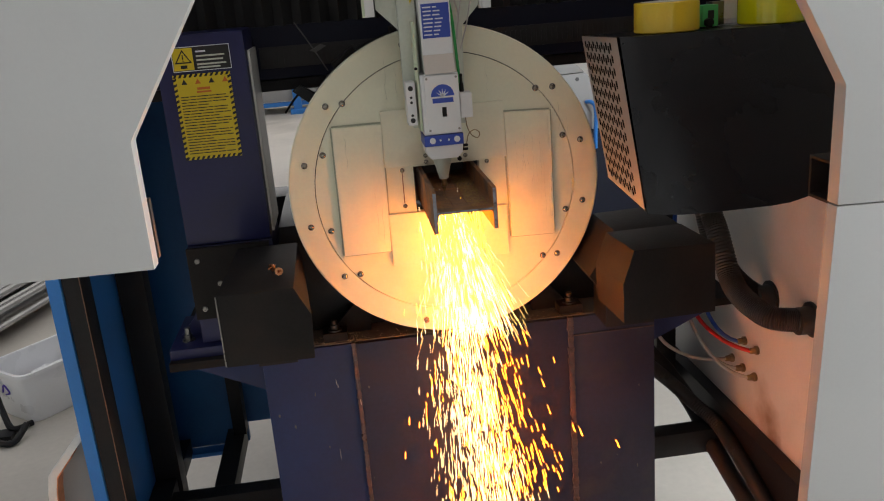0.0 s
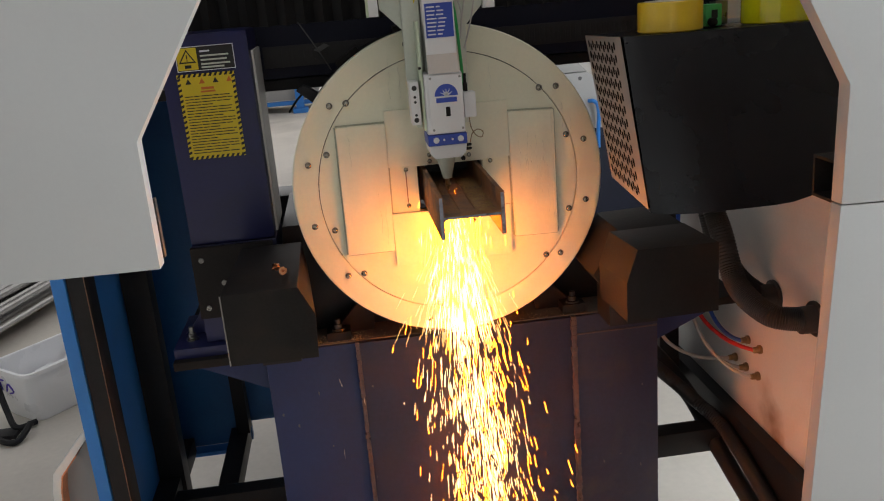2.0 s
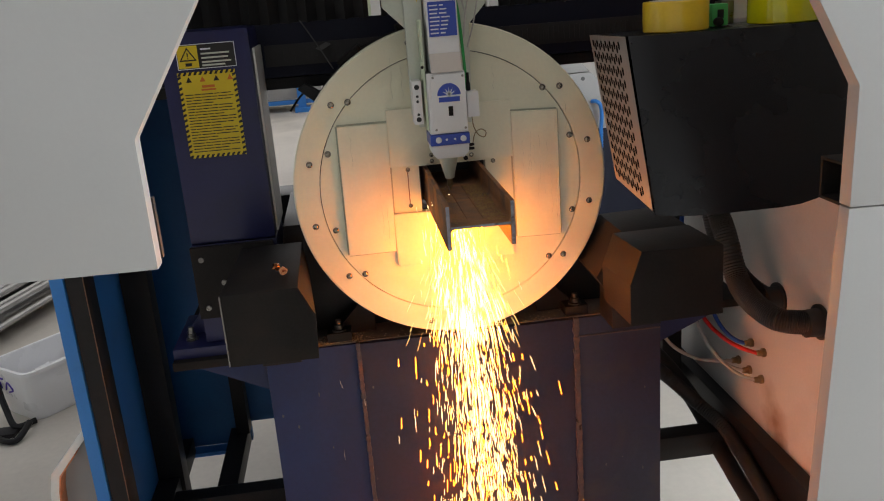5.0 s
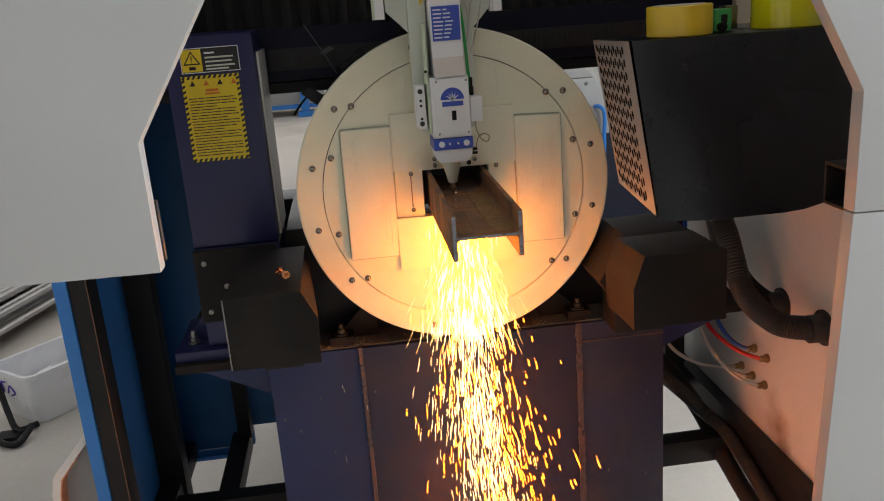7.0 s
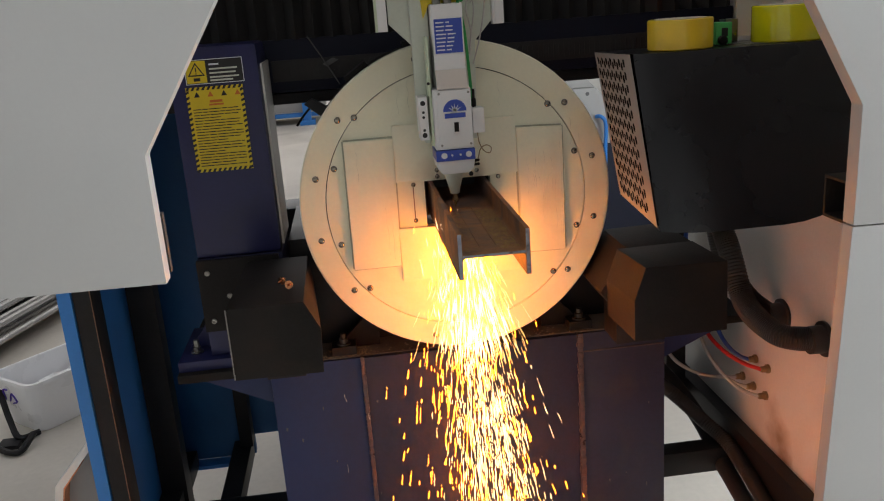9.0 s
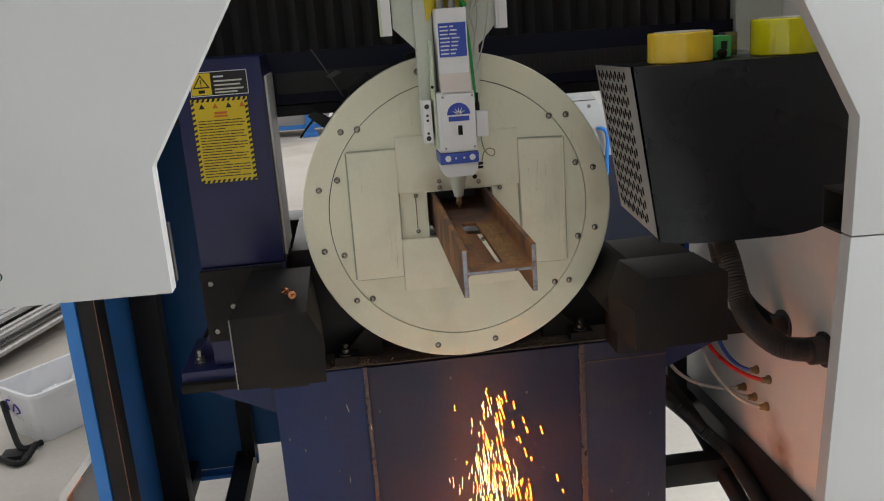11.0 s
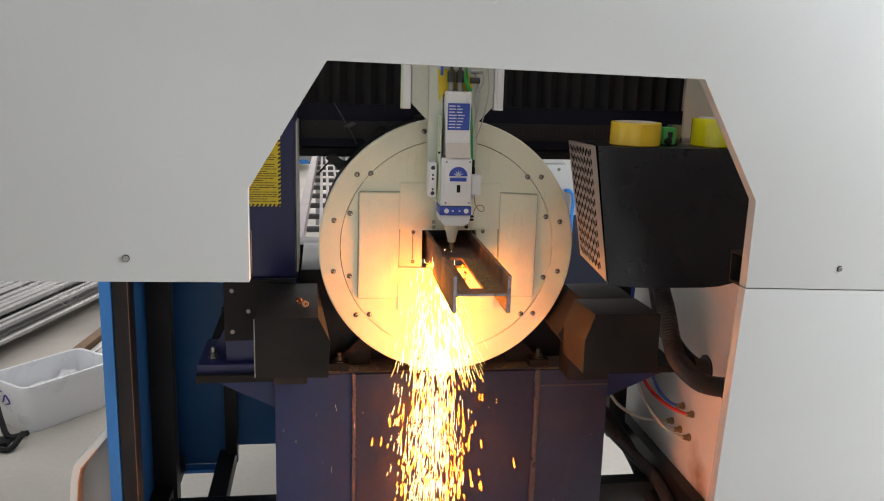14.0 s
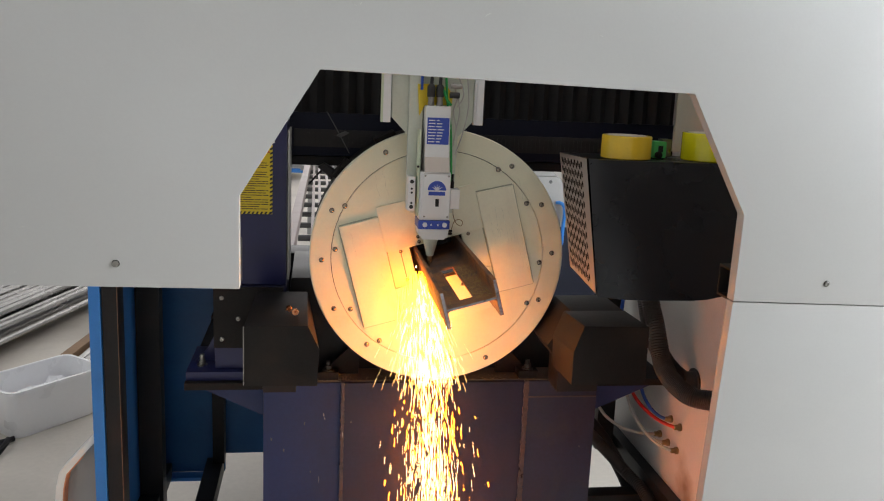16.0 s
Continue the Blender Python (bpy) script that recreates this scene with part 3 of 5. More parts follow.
# ---- laser head; its space has the nozzle's tip at the origin ----
def laser_head():
    h = thing("laser_head", (0, 0, 0), "white laser cutting head on its grey carriage plate", "laser head")
    cx = 0.004
    # carriage plate and rails
    pl = [(-0.108, 0.70), (-0.108, 0.380), (-0.064, 0.335), (-0.064, 0.160), (-0.050, 0.135), (0.060, 0.135), (0.066, 0.335), (0.104, 0.375), (0.104, 0.70)]
    part("carriage_plate", prism(pl, "y", 0.036, 0.050, 0.0015), ALU, h, "pale grey carriage plate")
    part("arm_plate", prism([(-0.066, 0.70), (-0.066, 0.162), (-0.052, 0.137), (-0.030, 0.137), (-0.030, 0.70)], "y", 0.014, 0.035, 0.0015), ALU, h)
    for a, b in ((-0.130, -0.111), (0.108, 0.126)):
        r = part("guide_rail", block(a, b, 0.020, 0.048, 0.366, 0.70, 0.0015), HEAD_WHITE, h, "white guide rail cover")
        part("rail_edge", block(a - 0.005, a, 0.024, 0.046, 0.366, 0.70, 0.0006), PALE_GREEN if a < 0 else HEAD_WHITE, r, "pale green edge strip" if a < 0 else "")
    # bodies
    up = prism([(-0.046, 0.250), (-0.028, 0.285), (-0.028, 0.412), (0.034, 0.412), (0.034, 0.250)], "x", cx - 0.031, cx + 0.031, 0.0025)
    part("upper_body", up, HEAD_WHITE, h)
    part("sloped_band", prism([(-0.0475, 0.250), (-0.0295, 0.286), (-0.0280, 0.286), (-0.0450, 0.250)], "x", cx - 0.0305, cx + 0.0305), HEAD_TAN, h, "beige sloped band")
    lo = part("lower_body", block(cx - 0.041, cx + 0.036, -0.042, 0.034, 0.128, 0.2495, 0.0035), HEAD_WHITE, h)
    cv = part("cover_plate", block(cx - 0.034, cx + 0.035, -0.0475, -0.042, 0.132, 0.2465, 0.0018), HEAD_WHITE, h)
    for x in (cx - 0.029, cx + 0.030):
        for z in (0.138, 0.241):
            part("cover_screw", lathe([(0.0005, 0.0026), (-0.0008, 0.0024)], (x, -0.0476, z), "y", 10), STEEL, cv)
    # plain emblem: half disc with a bar below
    em = [(0.0235 * math.cos(math.pi * k / 18), 0.205 + 0.0235 * math.sin(math.pi * k / 18)) for k in range(19)]
    part("emblem", prism([(cx + 0.001 + x, z) for x, z in em], "y", -0.0481, -0.0474), LABEL_BLUE, cv, "blue half-disc emblem")
    for k in range(5):
        a = math.pi * (k + 1) / 6
        c, s = math.cos(a), math.sin(a)
        p = [(cx + 0.001 - 0.0022 * s, 0.2055 + 0.0022 * c), (cx + 0.001 + 0.0022 * s, 0.2055 - 0.0022 * c), (cx + 0.001 + 0.0155 * c, 0.2055 + 0.0155 * s)]
        part("emblem_ray", prism(p, "y", -0.0486, -0.0480), PRINT_WHITE, cv)
    part("emblem_bar", block(cx - 0.020, cx + 0.022, -0.0484, -0.0474, 0.192, 0.2015, 0), LABEL_BLUE, cv)
    part("window", block(cx - 0.002, cx + 0.007, -0.0482, -0.0474, 0.164, 0.183, 0), DARK_STEEL, cv, "small dark window")
    bd = part("blue_band", block(cx - 0.0425, cx + 0.0375, -0.0465, 0.034, 0.1055, 0.1275, 0.002), LABEL_BLUE, h, "blue band with two round knobs")
    for x, r in ((cx - 0.026, 0.0062), (cx + 0.024, 0.0062), (cx - 0.010, 0.0022), (cx + 0.007, 0.0022)):
        part("knob", lathe([(0, r), (-0.002, r), (-0.0026, r * 0.8)], (x, -0.0465, 0.117), "y", 14), HEAD_WHITE, bd)
    ft = bmesh.new()
    prism([(cx - 0.0415, 0.105), (cx + 0.0365, 0.105), (cx + 0.034, 0.088), (cx + 0.024, 0.078), (cx - 0.030, 0.078), (cx - 0.039, 0.088)], "y", -0.043, 0.032, 0.002, ft)
    part("foot", ft, HEAD_WHITE, h)
    nz = part("nozzle", lathe([(0.080, 0.021), (0.072, 0.020), (0.034, 0.0105), (0.030, 0.0105), (0.028, 0.008)], (0, 0, 0), "z", 24), ALU, h, "grey conical nozzle")
    part("nozzle_tip", lathe([(0.028, 0.0056), (0.019, 0.0056), (0.018, 0.0068), (0.013, 0.0068), (0.011, 0.0036), (0.002, 0.002)], (0, 0, 0), "z", 16), BRASS, nz, "dull brass nozzle tip")
    # side bracket with three bolts
    sb = part("side_bracket", block(-0.066, -0.048, -0.034, 0.014, 0.150, 0.236, 0.0015), HEAD_WHITE, h)
    for z, r in ((0.224, 0.0055), (0.206, 0.003), (0.196, 0.003), (0.170, 0.003), (0.160, 0.0055)):
        part("bracket_bolt", lathe([(0.001, r), (-0.001, r * 0.9)], (-0.057, -0.034, z), "y", 12), PRINT_SHADE_BLACK, sb)
    # cable box on the other side
    part("sensor_box", block(cx + 0.038, cx + 0.062, -0.034, 0.004, 0.156, 0.206, 0.0015), HEAD_WHITE, h)
    part("green_cable", tube([(cx + 0.044, 0.0, 0.208), (cx + 0.041, -0.004, 0.27), (cx + 0.036, 0.0, 0.36), (cx + 0.025, 0.004, 0.43), (cx + 0.022, 0.02, 0.52), (cx + 0.02, 0.03, 0.68)], 0.0032, 8, 24), GREEN_CABLE, h, "green cable")
    part("cable_plug", lathe([(0.206, 0.0045), (0.222, 0.0045), (0.224, 0.003), (0.242, 0.003)], (cx + 0.046, -0.006, 0), "z", 12), DARK_STEEL, h)
    part("thin_wire", tube([(cx + 0.048, -0.02, 0.156), (cx + 0.05, -0.022, 0.135), (cx + 0.058, -0.026, 0.118), (cx + 0.070, -0.026, 0.112), (cx + 0.074, -0.024, 0.122), (cx + 0.064, -0.022, 0.128), (cx + 0.052, -0.02, 0.120), (cx + 0.046, -0.016, 0.098), (cx + 0.038, -0.012, 0.092)], 0.0011, 6, 40), BRASS, h, "thin brass wire loop")
    part("air_line", tube([(cx + 0.052, 0.02, 0.45), (cx + 0.060, 0.016, 0.40), (cx + 0.050, 0.01, 0.345), (cx + 0.046, 0.012, 0.31)], 0.0016, 6, 24), CLEAR_HOSE, h, "clear air line")
    part("air_line", tube([(cx + 0.075, 0.02, 0.50), (cx + 0.082, 0.012, 0.42), (cx + 0.070, 0.008, 0.35), (cx + 0.052, 0.012, 0.29)], 0.0016, 6, 24), CLEAR_HOSE, h, "clear air line")
    # label with lines that cannot be read
    lb = part("type_label", block(cx - 0.027, cx + 0.028, -0.0292, -0.0278, 0.318, 0.384, 0), LABEL_BLUE, h, "blue type label with rows of fine print")
    rr = random.Random(4)
    for k in range(8):
        z = 0.377 - k * 0.0075
        x = cx - 0.024
        for w in (0.020, 0.017 if k % 7 else 0.010):
            w *= rr.uniform(0.75, 1.0)
            part("print_line", block(x, x + w, -0.0296, -0.0290, z - 0.0013, z + 0.0013, 0), PRINT_WHITE, lb)
            x += w + 0.0035
    # connectors on top
    for x in (cx - 0.017, cx + 0.005):
        cn = part("connector", lathe([(0.412, 0.0085), (0.420, 0.0085), (0.421, 0.0075), (0.436, 0.0078)], (x, -0.004, 0), "z", 14), STEEL, h, "bright steel plug connector")
        part("plug_boot", lathe([(0.434, 0.0100), (0.458, 0.0104), (0.465, 0.006)], (x, -0.004, 0), "z", 14), RUBBER, cn)
        part("cable", tube([(x, -0.004, 0.462), (x + 0.002, -0.002, 0.52), (x + 0.004, 0.008, 0.60), (x, 0.012, 0.70)], 0.0042, 8, 16), RUBBER, h, "black cable")
    part("green_cable", tube([(cx + 0.010, -0.006, 0.46), (cx + 0.022, -0.010, 0.43), (cx + 0.034, -0.006, 0.415)], 0.0036, 8, 12), GREEN_CABLE, h, "green cable")
    part("blue_cable", tube([(cx - 0.040, 0.006, 0.45), (cx - 0.038, 0.008, 0.55), (cx - 0.03, 0.01, 0.70)], 0.0036, 8, 12), BLUE_HOSE, h, "blue cable")
    part("yellow_ribbon", prism([(cx - 0.044, 0.385), (cx - 0.030, 0.413), (cx + 0.038, 0.414), (cx + 0.040, 0.438), (cx + 0.028, 0.458), (cx - 0.020, 0.466), (cx - 0.050, 0.464)], "y", 0.010, 0.013, 0.001), YELLOW, h, "yellow tag strip")
    sf = part("side_film", block(cx - 0.0465, cx - 0.0415, -0.030, 0.012, 0.136, 0.352, 0.001), PALE_GREEN, h, "pale green film on the side")
    part("film_tab", block(cx - 0.0500, cx - 0.0440, -0.036, -0.0305, 0.238, 0.272, 0.0008), PALE_GREEN, sf)
    part("tab_screw", lathe([(0.0005, 0.0032), (-0.0012, 0.0028)], (cx - 0.0470, -0.0362, 0.262), "y", 10), DARK_STEEL, sf)
    for z in (0.098, 0.090):
        part("spring_pin", lathe([(-0.008, 0.0018), (-0.006, 0.0030), (0.004, 0.0030), (0.006, 0.0018)], (cx + 0.043, -0.020, z), "x", 10), DARK_STEEL, h)
    part("foot_bolt", lathe([(0.0, 0.0048), (-0.005, 0.0046), (-0.006, 0.003)], (cx + 0.028, -0.030, 0.0735), "y", 12), DARK_STEEL, h)
    part("air_line", tube([(cx + 0.040, 0.012, 0.47), (cx + 0.050, 0.004, 0.435), (cx + 0.042, 0.0, 0.40), (cx + 0.050, 0.004, 0.36), (cx + 0.047, 0.008, 0.325)], 0.0019, 6, 28), CLEAR_HOSE, h, "clear air line")
    part("air_line", tube([(cx + 0.030, 0.016, 0.52), (cx + 0.056, 0.006, 0.478), (cx + 0.066, 0.002, 0.44), (cx + 0.052, 0.004, 0.41)], 0.0017, 6, 24), CLEAR_HOSE, h, "clear air line")
    el = part("elbow_fitting", lathe([(-0.014, 0.006), (0.014, 0.006)], (cx + 0.046, 0.0, 0.462), "x", 12), STEEL, h)
    part("elbow_boot", lathe([(-0.016, 0.0075), (0.008, 0.0075)], (cx + 0.045, -0.012, 0.440), "x", 12), RUBBER, el)
    return h


head = laser_head()


# ---- table, column and shields under the chuck ----
def table():
    t = thing("machine_table", (0.02, 0.12, 0), "worn navy welded steel table carrying the chuck", "machine table")
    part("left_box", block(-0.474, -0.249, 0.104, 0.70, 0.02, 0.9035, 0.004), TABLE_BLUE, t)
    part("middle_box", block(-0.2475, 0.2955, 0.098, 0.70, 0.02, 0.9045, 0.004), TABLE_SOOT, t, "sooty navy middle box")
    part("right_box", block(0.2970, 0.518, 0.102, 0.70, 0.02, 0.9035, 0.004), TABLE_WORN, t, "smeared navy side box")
    rr = random.Random(2)
    for x, fat in ((-0.248, 1.0), (0.2963, 1.5)):
        bm = bmesh.new()
        z = 0.03
        while z < 0.90:
            d = rr.uniform(0.007, 0.012)
            r = rr.uniform(0.0038, 0.0056) * fat
            cube(bm, x - r + rr.uniform(-0.001, 0.001), x + r, 0.0925 - rr.uniform(0, 0.002), 0.106, z, z + d * 1.2, 0.0012)
            z += d
        part("weld_seam", bm, WELD, t, "rough painted weld seam")
    part("top_plate", block(-0.473, 0.517, 0.112, 0.75, 0.887, 0.9075, 0.002), DUST, t, "dusty brown steel top plate")
    part("wing_plate", block(-0.692, -0.4745, 0.100, 0.75, 0.887, 0.908, 0.002), DARK_STEEL, t)
    part("wing_plate", block(0.5185, 0.742, 0.100, 0.75, 0.887, 0.908, 0.002), DARK_STEEL, t)
    for k in range(16):
        x, z = rr.uniform(-0.46, 0.50), rr.uniform(0.45, 0.88)
        w, hh = rr.uniform(0.001, 0.004), rr.uniform(0.003, 0.014)
        y = 0.104 if x < -0.249 else 0.098 if x < 0.2955 else 0.102
        part("paint_chip", prism([(x, z), (x + w, z - hh * 0.3), (x + w * 0.7, z - hh), (x - w * 0.4, z - hh * 0.6)], "y", y - 0.0006, y + 0.001), GREY, t)
    for s, x0, x1 in ((-1, -0.4755, -0.664), (1, 0.5195, 0.728)):
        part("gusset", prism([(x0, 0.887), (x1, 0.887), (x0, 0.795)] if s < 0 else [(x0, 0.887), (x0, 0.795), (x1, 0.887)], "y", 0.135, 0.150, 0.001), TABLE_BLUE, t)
    for x, z, w, hh in ((-0.302, 0.813, 0.002, 0.014), (-0.299, 0.800, 0.002, 0.010), (-0.313, 0.62, 0.001, 0.03), (-0.247, 0.76, 0.002, 0.02)):
        part("paint_chip", prism([(x, z), (x + w * 0.6, z - hh * 0.3), (x + w, z - hh), (x - w * 0.1, z - hh * 0.6)], "y", 0.1032 if x < -0.25 else 0.0895, 0.106), HEAD_TAN, t, "bare pale chip in the paint")
    gr = bmesh.new()
    for k in range(420):
        x = rr.uniform(-0.345, -0.235) if k % 3 else rr.uniform(-0.235, 0.33)
        y = 0.116 + 0.05 * rr.random() ** 2
        r = rr.uniform(0.0008, 0.0026)
        lathe([(-0.0003, r), (r * 0.5, r * 0.7), (r * 0.8, r * 0.2)], (x, y, 0.9075), "z", 5, gr)
    tagged(part("grit", gr, SAND, t, "sandy cutting dust along the top edge", smooth=False), kind="stuff")
    part("cap_seam", block(0.2985, 0.5165, 0.0995, 0.104, 0.853, 0.857, 0.001), WELD, t)
    return t


table()


def chuck_mount():
    c = thing("chuck_mount", (0, 0.35, 0.908), "black cast chuck mount bolted to the table", "chuck mount")
    part("pedestal", prism([(-0.42, 0.909), (0.42, 0.909), (0.40, 1.00), (0.36, 1.19), (-0.40, 1.19), (-0.42, 1.00)], "y", 0.21, 0.60, 0.004), FRAME_BLACK, c)
    part("side_block", block(-0.47, -0.30, 0.61, 0.75, 0.909, 1.180, 0.003), FRAME_BLACK, c)
    for x in (-0.290, 0.305):
        bl = part("clamp_block", block(x - 0.030, x + 0.030, 0.115, 0.165, 0.908, 0.932, 0.005), DARK_STEEL, c)
        part("bolt", lathe([(0.932, 0.017), (0.936, 0.017), (0.9365, 0.011), (0.948, 0.011), (0.9485, 0.007), (0.960, 0.007)], (x, 0.135, 0), "z", 12), DARK_BOLT, bl, "hex bolt with washer")
        rib = [(x - 0.02, 0.9085), (x + 0.09, 0.9085), (x + 0.09, 1.02)] if x < 0 else [(x + 0.02, 0.9085), (x - 0.09, 1.02), (x - 0.09, 0.9085)]
        part("rib", prism(rib, "y", 0.168, 0.183, 0.002), DARK_STEEL, c)
    return c


chuck_mount()


def column():
    c = thing("support_column", (-0.51, 0.24, 0.908), "navy painted steel column with a bolted dark joint plate", "steel column")
    part("upper_post", block(-0.612, -0.411, 0.140, 0.34, 1.183, 1.668, 0.016), NAVY, c)
    part("lower_post", block(-0.612, -0.411, 0.142, 0.34, 0.936, 1.182, 0.006), NAVY, c)
    jp = part("joint_plate", block(-0.613, -0.420, 0.126, 0.1415, 1.003, 1.180, 0.002), DARK_STEEL, c, "dark steel joint plate")
    for x, z in ((-0.590, 1.150), (-0.545, 1.090), (-0.590, 1.030)):
        part("joint_screw", lathe([(0, 0.0065), (-0.004, 0.006), (-0.0045, 0.0035), (-0.002, 0.003)], (x, 0.126, z), "y", 12), STEEL, jp)
    part("side_cover", block(-0.4105, -0.4055, 0.165, 0.335, 1.195, 1.62, 0.001), INNER_WHITE, c, "bare pale side cover")
    part("foot_plate", block(-0.690, -0.40, 0.120, 0.36, 0.9085, 0.934, 0.002), NAVY, c)
    part("foot_gusset", prism([(-0.676, 0.9345), (-0.613, 0.9345), (-0.613, 1.03), (-0.640, 0.975)], "y", 0.215, 0.228, 0.001), NAVY, c)
    part("foot_bolt", lathe([(0.9345, 0.016), (0.938, 0.016), (0.9385, 0.010), (0.950, 0.010), (0.9505, 0.007), (0.968, 0.007)], (-0.652, 0.180, 0), "z", 12), STEEL, c)
    return c


column()


def warning_signs():
    y = 0.1385
    a = solo("warning_label", block(-0.5735, -0.4455, y - 0.0008, y, 1.586, 1.640, 0), PRINT_SHADE_BLACK, (-0.51, y, 1.586), "black warning label with a yellow triangle field", "warning label")
    fr = bmesh.new()
    for b in ((-0.5735, -0.4455, 1.6385, 1.640), (-0.5735, -0.4455, 1.586, 1.5875), (-0.5735, -0.572, 1.586, 1.640), (-0.447, -0.4455, 1.586, 1.640)):
        cube(fr, b[0], b[1], y - 0.0014, y - 0.0006, b[2], b[3])
    part("border", fr, PRINT_WHITE, a)
    f = part("yellow_field", block(-0.571, -0.527, y - 0.0014, y - 0.0006, 1.589, 1.637, 0), YELLOW, a)
    part("triangle", prism([(-0.568, 1.604), (-0.530, 1.604), (-0.549, 1.634)], "y", y - 0.0020, y - 0.0012), PRINT_SHADE_BLACK, f)
    part("triangle_face", prism([(-0.563, 1.607), (-0.535, 1.607), (-0.549, 1.629)], "y", y - 0.0026, y - 0.0018), YELLOW, f)
    part("mark", block(-0.5502, -0.5478, y - 0.0032, y - 0.0024, 1.613, 1.623, 0), PRINT_SHADE_BLACK, f)
    part("mark", block(-0.5502, -0.5478, y - 0.0032, y - 0.0024, 1.6085, 1.611, 0), PRINT_SHADE_BLACK, f)
    part("caption", block(-0.556, -0.542, y - 0.0020, y - 0.0012, 1.593, 1.600, 0), PRINT_SHADE_BLACK, f)
    for k, (z, w) in enumerate(((1.628, 0.022), (1.618, 0.062), (1.609, 0.058), (1.600, 0.064), (1.593, 0.05))):
        part("print_line", block(-0.520, -0.520 + w, y - 0.0014, y - 0.0006, z - 0.0018, z + 0.0018, 0), PRINT_WHITE if k == 0 else ALU, a)
    x0, x1, z0, z1 = -0.578, -0.4515, 1.388, 1.580
    b = solo("caution_label", block(x0, x1, y - 0.0008, y, z0, z1, 0), YELLOW, (-0.51, y, z0), "yellow caution label with a striped border and fine print", "warning label")
    w = 0.007
    for k in range(11):
        for zz in (z0, z1 - w):
            x = x0 + 0.0115 * k
            part("stripe", prism([(x, zz), (x + 0.0058, zz), (x + 0.0098, zz + w), (x + 0.004, zz + w)], "y", y - 0.0014, y - 0.0006), PRINT_SHADE_BLACK, b)
    for k in range(16):
        for xx in (x0, x1 - w):
            z = z0 + 0.0118 * k
            part("stripe", prism([(xx, z), (xx + w, z + 0.003), (xx + w, z + 0.0085), (xx, z + 0.0055)], "y", y - 0.0015, y - 0.0007), PRINT_SHADE_BLACK, b)
    part("headline", block(-0.528, -0.500, y - 0.0014, y - 0.0006, 1.5445, 1.550, 0), PRINT_RED, b)
    part("headline", block(-0.530, -0.498, y - 0.0014, y - 0.0006, 1.538, 1.542, 0), PRINT_RED, b)
    for k in range(4):
        x = -0.561 + 0.030 * k
        part("pictogram", prism([(x, 1.558), (x + 0.013, 1.558), (x + 0.0065, 1.570)], "y", y - 0.0014, y - 0.0006), PRINT_RED if k % 2 else PRINT_SHADE_BLACK, b)
    rr = random.Random(7)
    for k in range(21):
        z = 1.5305 - k * 0.0064
        x, end = -0.567, -0.4625 - (rr.uniform(0.02, 0.06) if k % 4 == 3 else 0)
        while x < end - 0.006:
            wd = min(rr.uniform(0.010, 0.034), end - x)
            part("print_line", block(x, x + wd, y - 0.0014, y - 0.0006, z - 0.0010, z + 0.0010, 0), PRINT_SHADE_BLACK, b)
            x += wd + 0.002


warning_signs()


def shield(name, front, back, y0, y1, z0, label):
    """A folded sheet box: front and back outlines in x and z."""
    bm = bmesh.new()
    a = [bm.verts.new((x, y0, z)) for x, z in front]
    b = [bm.verts.new((x, y1, z)) for x, z in back]
    fs = [bm.faces.new(a), bm.faces.new(b[::-1])]
    n = len(a)
    for i in range(n):
        fs.append(bm.faces.new((a[i], b[i], b[(i + 1) % n], a[(i + 1) % n])))
    bmesh.ops.recalc_face_normals(bm, faces=fs)
    bmesh.ops.bevel(bm, geom=list(bm.edges), offset=0.002, segments=2, affect="EDGES", profile=0.7)
    ob = thing(name, (front[0][0], y1, z0), label, "sheet-metal shield", "shields beside the chuck")
    part("body", bm, DARK_STEEL, ob)
    return ob


ls = shield("sheet_metal_shield", [(-0.501, 1.171), (-0.501, 1.017), (-0.323, 1.015), (-0.319, 1.110), (-0.348, 1.171)], [(-0.492, 1.171), (-0.492, 1.017), (-0.350, 1.015), (-0.345, 1.110), (-0.352, 1.171)], -0.215, 0.122, 0.909,
            "black folded sheet-metal shield with soot on top")
part("stem", block(-0.47, -0.38, 0.02, 0.118, 0.909, 1.014, 0.002), FRAME_BLACK, ls)
part("seam_edge", block(-0.5035, -0.5012, -0.2165, -0.2125, 1.019, 1.169, 0.0004), STEEL, ls, "bright worn edge")
rs = shield("sheet_metal_shield", [(0.498, 1.190), (0.500, 1.043), (0.3065, 1.040), (0.306, 1.125), (0.3295, 1.193)], [(0.498, 1.184), (0.500, 1.038), (0.305, 1.032), (0.303, 1.115), (0.328, 1.183)], -0.292, -0.114, 0.909,
            "black folded sheet-metal shield with a chamfered edge")
part("rear_body", prism([(0.496, 1.183), (0.498, 1.046), (0.318, 1.044), (0.290, 1.085), (0.352, 1.180)], "y", -0.112, 0.06, 0.002), DARK_STEEL, rs)
part("stem", block(0.36, 0.48, 0.0, 0.10, 0.909, 1.043, 0.002), FRAME_BLACK, rs)


def spent_nozzle(m):
    n = thing("spent_nozzle", (0, 0, 0), "used copper nozzle lying on the black shield", "copper nozzle", "spent copper nozzles")
    b = lathe([(-0.010, 0.0025), (-0.002, 0.0028), (-0.001, 0.0075), (0.004, 0.0075), (0.006, 0.0055), (0.009, 0.003)], (0, 0, 0), "x", 12)
    part("tip", b, COPPER, n)
    part("collar", lathe([(-0.0025, 0.009), (0.000, 0.009)], (0, 0, 0), "x", 8), COPPER, n)
    n.matrix_world = m
    return n


sn = spent_nozzle(pose(-0.397, -0.092, 1.181, 0, -14, 40))
